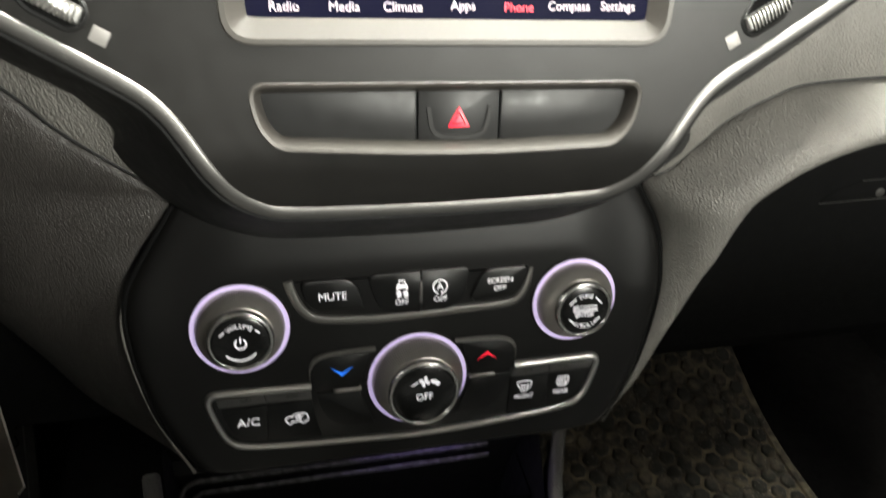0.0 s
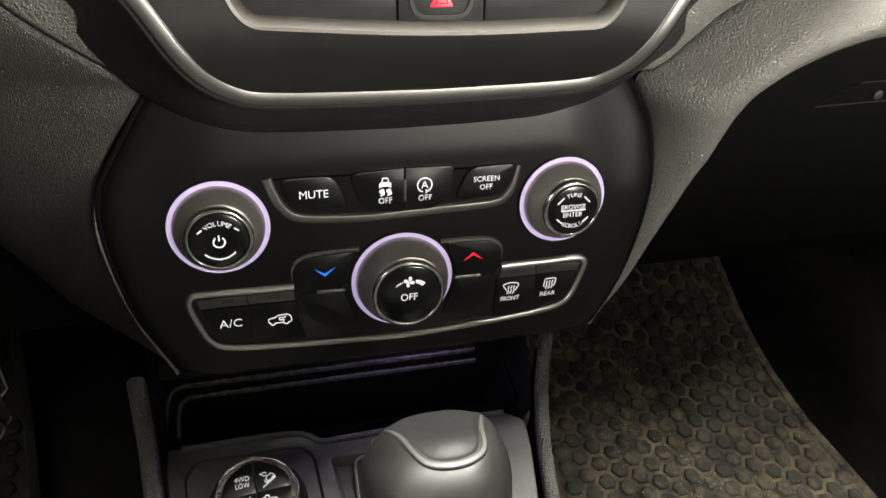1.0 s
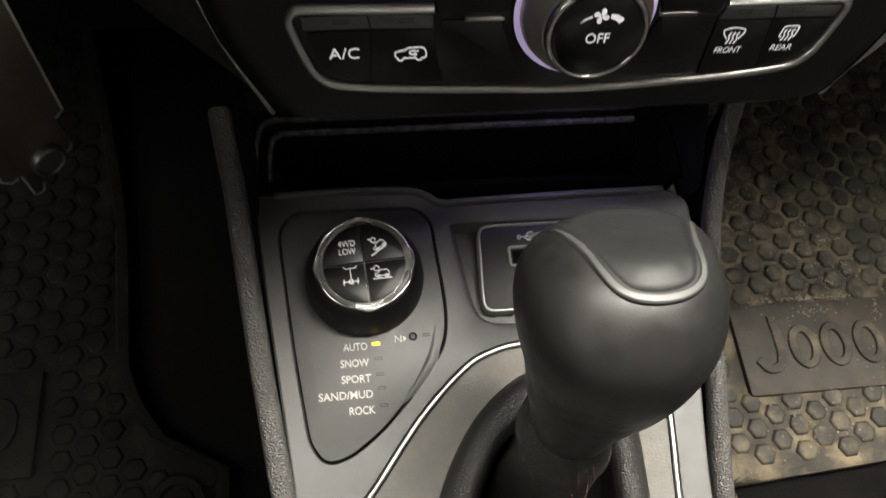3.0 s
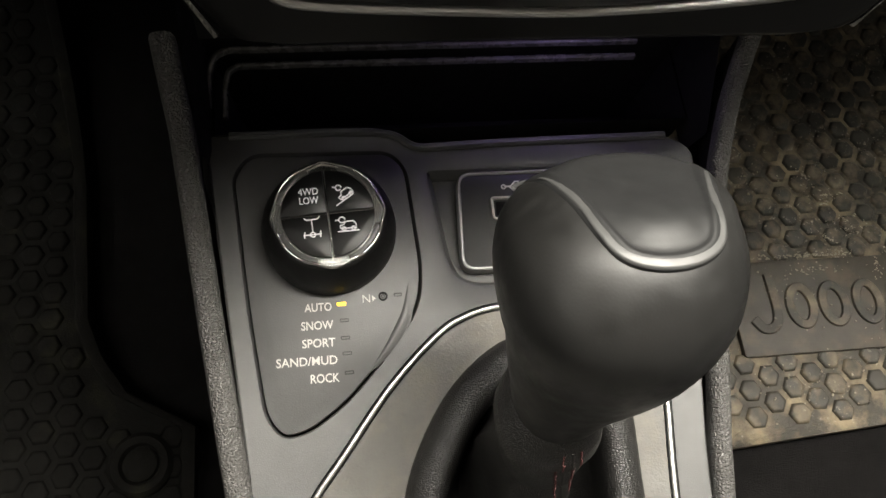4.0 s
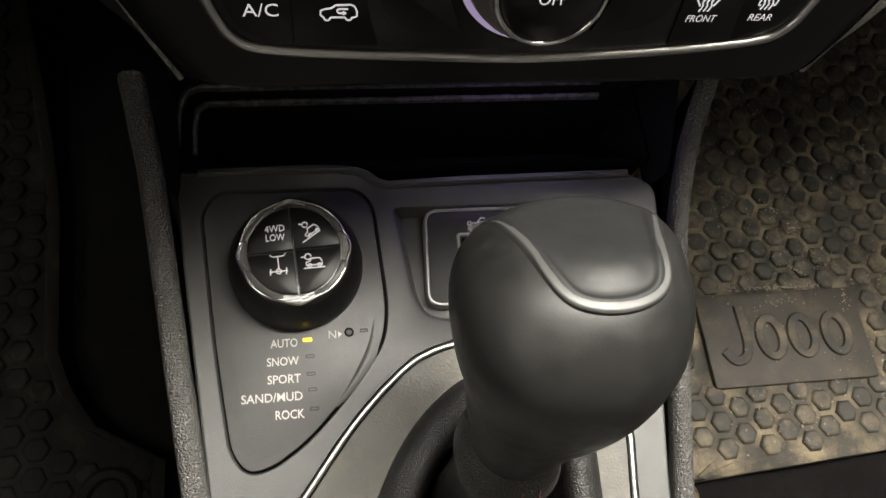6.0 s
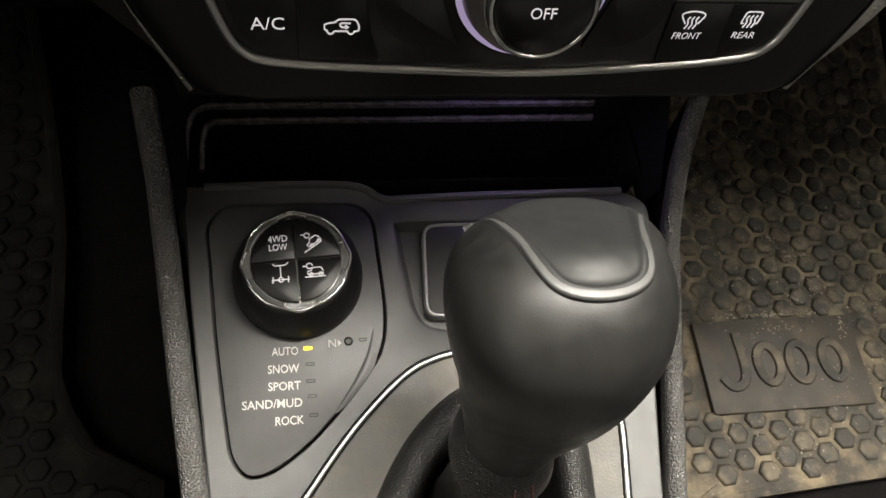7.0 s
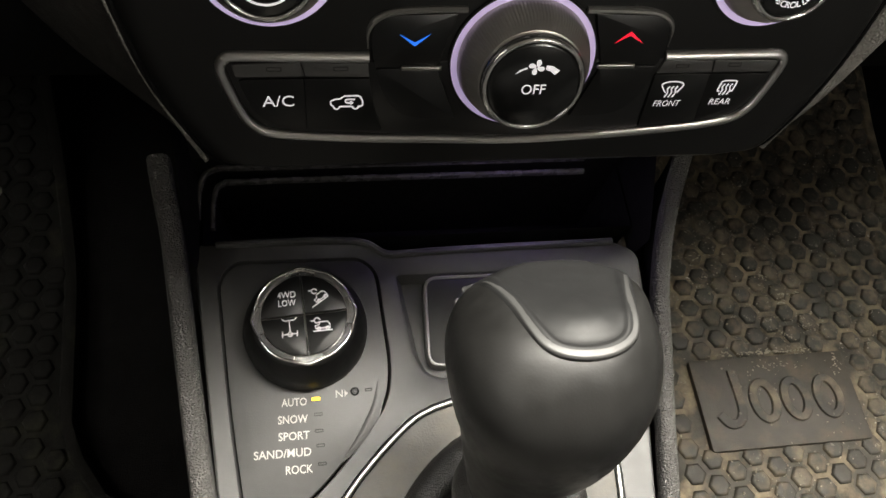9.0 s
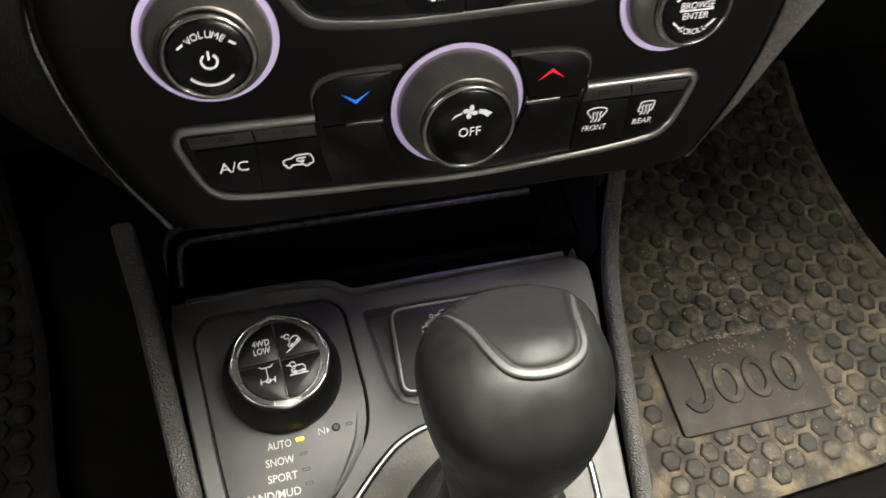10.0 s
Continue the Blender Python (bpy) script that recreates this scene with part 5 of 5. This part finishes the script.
        for cx in (0.40, 0.60, 0.81):
            o2 = [(x0 + w * cx + w * 0.094 * math.cos(t), my - h * 0.03 + h * 0.25 * math.sin(t)) for t in np.linspace(0, 2 * math.pi, 33)[:-1]]
            part("emblem_shape", hoop(o2, 7.6, zz - 1, zz + 2.2, 0.7), m_hex, b)
    return e


floor_mat("floor_mat", [(196, -121), (560, -100), (546, 20), (528, 120), (520, 420), (196, 420)], (300.4, -64.5), (245, 395, -49, 33), "muddy black rubber floor mat with raised hexagons on the passenger side", M_RUBBER_DIRT, M_RUBBER, (320, 60))
floor_mat("floor_mat", [(-194, -60), (-194, -330), (-640, -330), (-640, 400), (-330, 400), (-286, 150), (-276, 20), (-256, -30), (-225, -52)], (-322.9, 99.6), (-490, -342, -62, 23), "dusty rubber floor mat with raised hexagons, driver-side shade put into its black", M_RUBBER_SHADED, M_RUBBER_SHADED, (-340, 60))
fast = group_empty("mat_fastener", (-0.235, -0.086, FLOOR_Z), "round black plastic mat fastener on the driver mat", "fastener")
FM = Matrix.Translation((-0.232, -0.092, FLOOR_Z))
part("ring", lathe(0, 0, [(23, -0.5), (23, 4), (20, 7), (15, 6), (13, 2)], 40), M_RUBBER_SHADED, fast, "", FM)
part("cap", lathe(0, 0, [(12.6, 0), (12, 5), (8, 6.5), (0.5, 6.8)], 32), M_RUBBER_SHADED, fast, "", FM)

# ---- seat fronts at the edge of the floor ----
for x0, x1, y1 in ((0.12, 0.74, -0.24), (-0.70, -0.16, -0.36)):
    e = group_empty("car_seat", ((x0 + x1) / 2, y1 - 0.25, FLOOR_Z - 0.012), "black cloth front seat, unseen backrest sized to block light", "seat")
    part("cushion", block(x0, x1, y1 - 0.50, y1, FLOOR_Z - 0.012, -0.18, 0.05), M_SEAT, e, unit=1)
    # unseen backrest, sized to block the added rear lamp
    bm = block(x0, x1, -0.06, 0.06, 0.0, 0.70, 0.05)
    bm.transform(pose(0, y1 - 0.44, -0.20, 12, 0, 0))
    part("backrest_light_block", bm, M_SEAT, e, unit=1)

# ---- hanging metal strip under the steering column ----
strip = group_empty("hanging_strip", (-0.204, 0.04, 0.0), "dull grey metal strip with two prongs under the steering column", "metal strip")
SO = Vector((-0.2044, 0.0195, -0.0678))
sv = Vector((0.02, 0.05, 0.998)).normalized()
su = Vector((0.716, 0.661, -0.2))
su = (su - sv * su.dot(sv)).normalized()
SM = Matrix.Translation(SO) @ Matrix((su, sv, su.cross(sv))).transposed().to_4x4() @ Matrix.Scale(1.61, 4)
shape = [(0, -0.2), (-2.8, -1.6), (-2.2, -12.6), (-2.8, -14.0), (-4.2, -14.5), (-5.6, -13.6), (-6.6, -8.0), (-12.8, -8.6), (-13.5, -21.2), (-14.6, -22.4), (-16.2, -22.6), (-17.5, -21.6), (-17.8, -12.4), (-20.8, -12.8), (-22.8, -10.5), (-22.8, 120), (0, 120)]
part("blade", slab(ccw(shape), -0.8, 0.8, 0.3), M_BLADE, strip, "flat metal blade with two prongs", SM)
rivet = part("rivet", lathe(-9.8, -12.2, [(4.9, -0.8), (4.9, 2.2), (4.6, 2.8), (3.9, 3.0), (3.6, 2.5)], 32), M_SATIN, strip, "round silver rivet", SM)
part("rivet_face", lathe(-9.8, -12.2, [(3.7, 2.0), (3.5, 2.55), (0.4, 2.6)], 32), M_BLADE, rivet, "", SM)
# brighter bars along the blade stand in for highlights on its edges
for run in ([(-0.1, 119, 0.6), (-0.1, 0, 0.6), (-2.7, -1.4, 0.6)], [(-2.3, -12.4, 0.6), (-2.9, -13.8, 0.6), (-4.2, -14.3, 0.6), (-5.4, -13.4, 0.6)], [(-13.7, -19.5, 0.6), (-14.7, -22.1, 0.6), (-16.2, -22.4, 0.6), (-17.3, -21.4, 0.6), (-17.5, -13.0, 0.6)], [(-18.4, -12.4, 0.6), (-20.7, -12.6, 0.6), (-22.5, -10.4, 0.6), (-22.6, 119, 0.6)]):
    part("edge", sweep(run, oval(0.40, 0.5, 8)), M_EDGE, strip, "bright bar standing in for the edge highlight", SM)
part("pin", lathe(-12.5, 19.0, [(1.3, 0.5), (1.3, 1.6), (0.3, 1.8)], 16), M_CHROME, strip, "small bright pin", SM)
# unseen block added to keep lamp light off the driver side
tagged(part("unseen_shade_block", block(-0.46, -0.21, -0.14, 0.16, 0.10, 0.24, 0.03), M_DARK, None, unit=1), "unseen black block that shades the driver side", "steering column")

# ---- dried mud crumbs on the passenger mat ----
crumbs = bmesh.new()
heaps = [(300, 38, 26, 9), (350, 36, 18, 6), (300, 12, 22, 14), (372, -30, 26, 20), (330, -78, 60, 14), (300, 110, 40, 30), (340, 80, 60, 40), (262, -70, 30, 20), (300, 0, 90, 90)]
scuffs = [(322, 37, 46, 1.4, 80), (372, 62, 9, 7, 34), (360, 92, 12, 8, 30), (348, 52, 10, 5, 20), (290, 150, 16, 40, 24), (345, 112, 14, 12, 24), (385, 20, 7, 10, 18), (330, 24, 24, 3, 22)]
for cx, cy, sx_, sy_ in heaps:
    for _ in range(24):
        x, y = random.gauss(cx, sx_ * 0.6), random.gauss(cy, sy_ * 0.6)
        if not (212 < x < 500 and -105 < y < 165):
            continue
        on_plate = 245 < x < 395 and -49 < y < 33
        r = random.uniform(0.3, 0.8) * (1.7 if random.random() < 0.12 else 1.0)
        m = Matrix.Translation((x, y, FLOOR_Z * 1000 + (5.1 if on_plate else 2.0 + 2.2 * random.random()))) @ Matrix.Rotation(random.uniform(0, 6.3), 4, "Z") @ Matrix.Diagonal((r * random.uniform(0.8, 1.8), r, r * 0.6, 1))
        bmesh.ops.create_icosphere(crumbs, subdivisions=1, radius=1.0, matrix=m)
# flat scuffs of dried mud, thin and ragged
for cx, cy, sx_, sy_, count in scuffs:
    for _ in range(count):
        x, y = random.gauss(cx, sx_ * 0.6), random.gauss(cy, sy_ * 0.6)
        on_plate = 245 < x < 395 and -49 < y < 33
        r = random.uniform(0.25, 0.8)
        m = Matrix.Translation((x, y, FLOOR_Z * 1000 + (5.1 if on_plate else 2.6 + 0.6 * random.random()))) @ Matrix.Rotation(random.gauss(0, 0.5), 4, "Z") @ Matrix.Diagonal((r * random.uniform(1.2, 3.0), r, 0.3, 1))
        bmesh.ops.create_icosphere(crumbs, subdivisions=1, radius=1.0, matrix=m)
tagged(part("dirt_crumbs", crumbs, M_CRUMB), "pale dried mud crumbs scattered on the rubber mat", "dirt", kind="stuff")
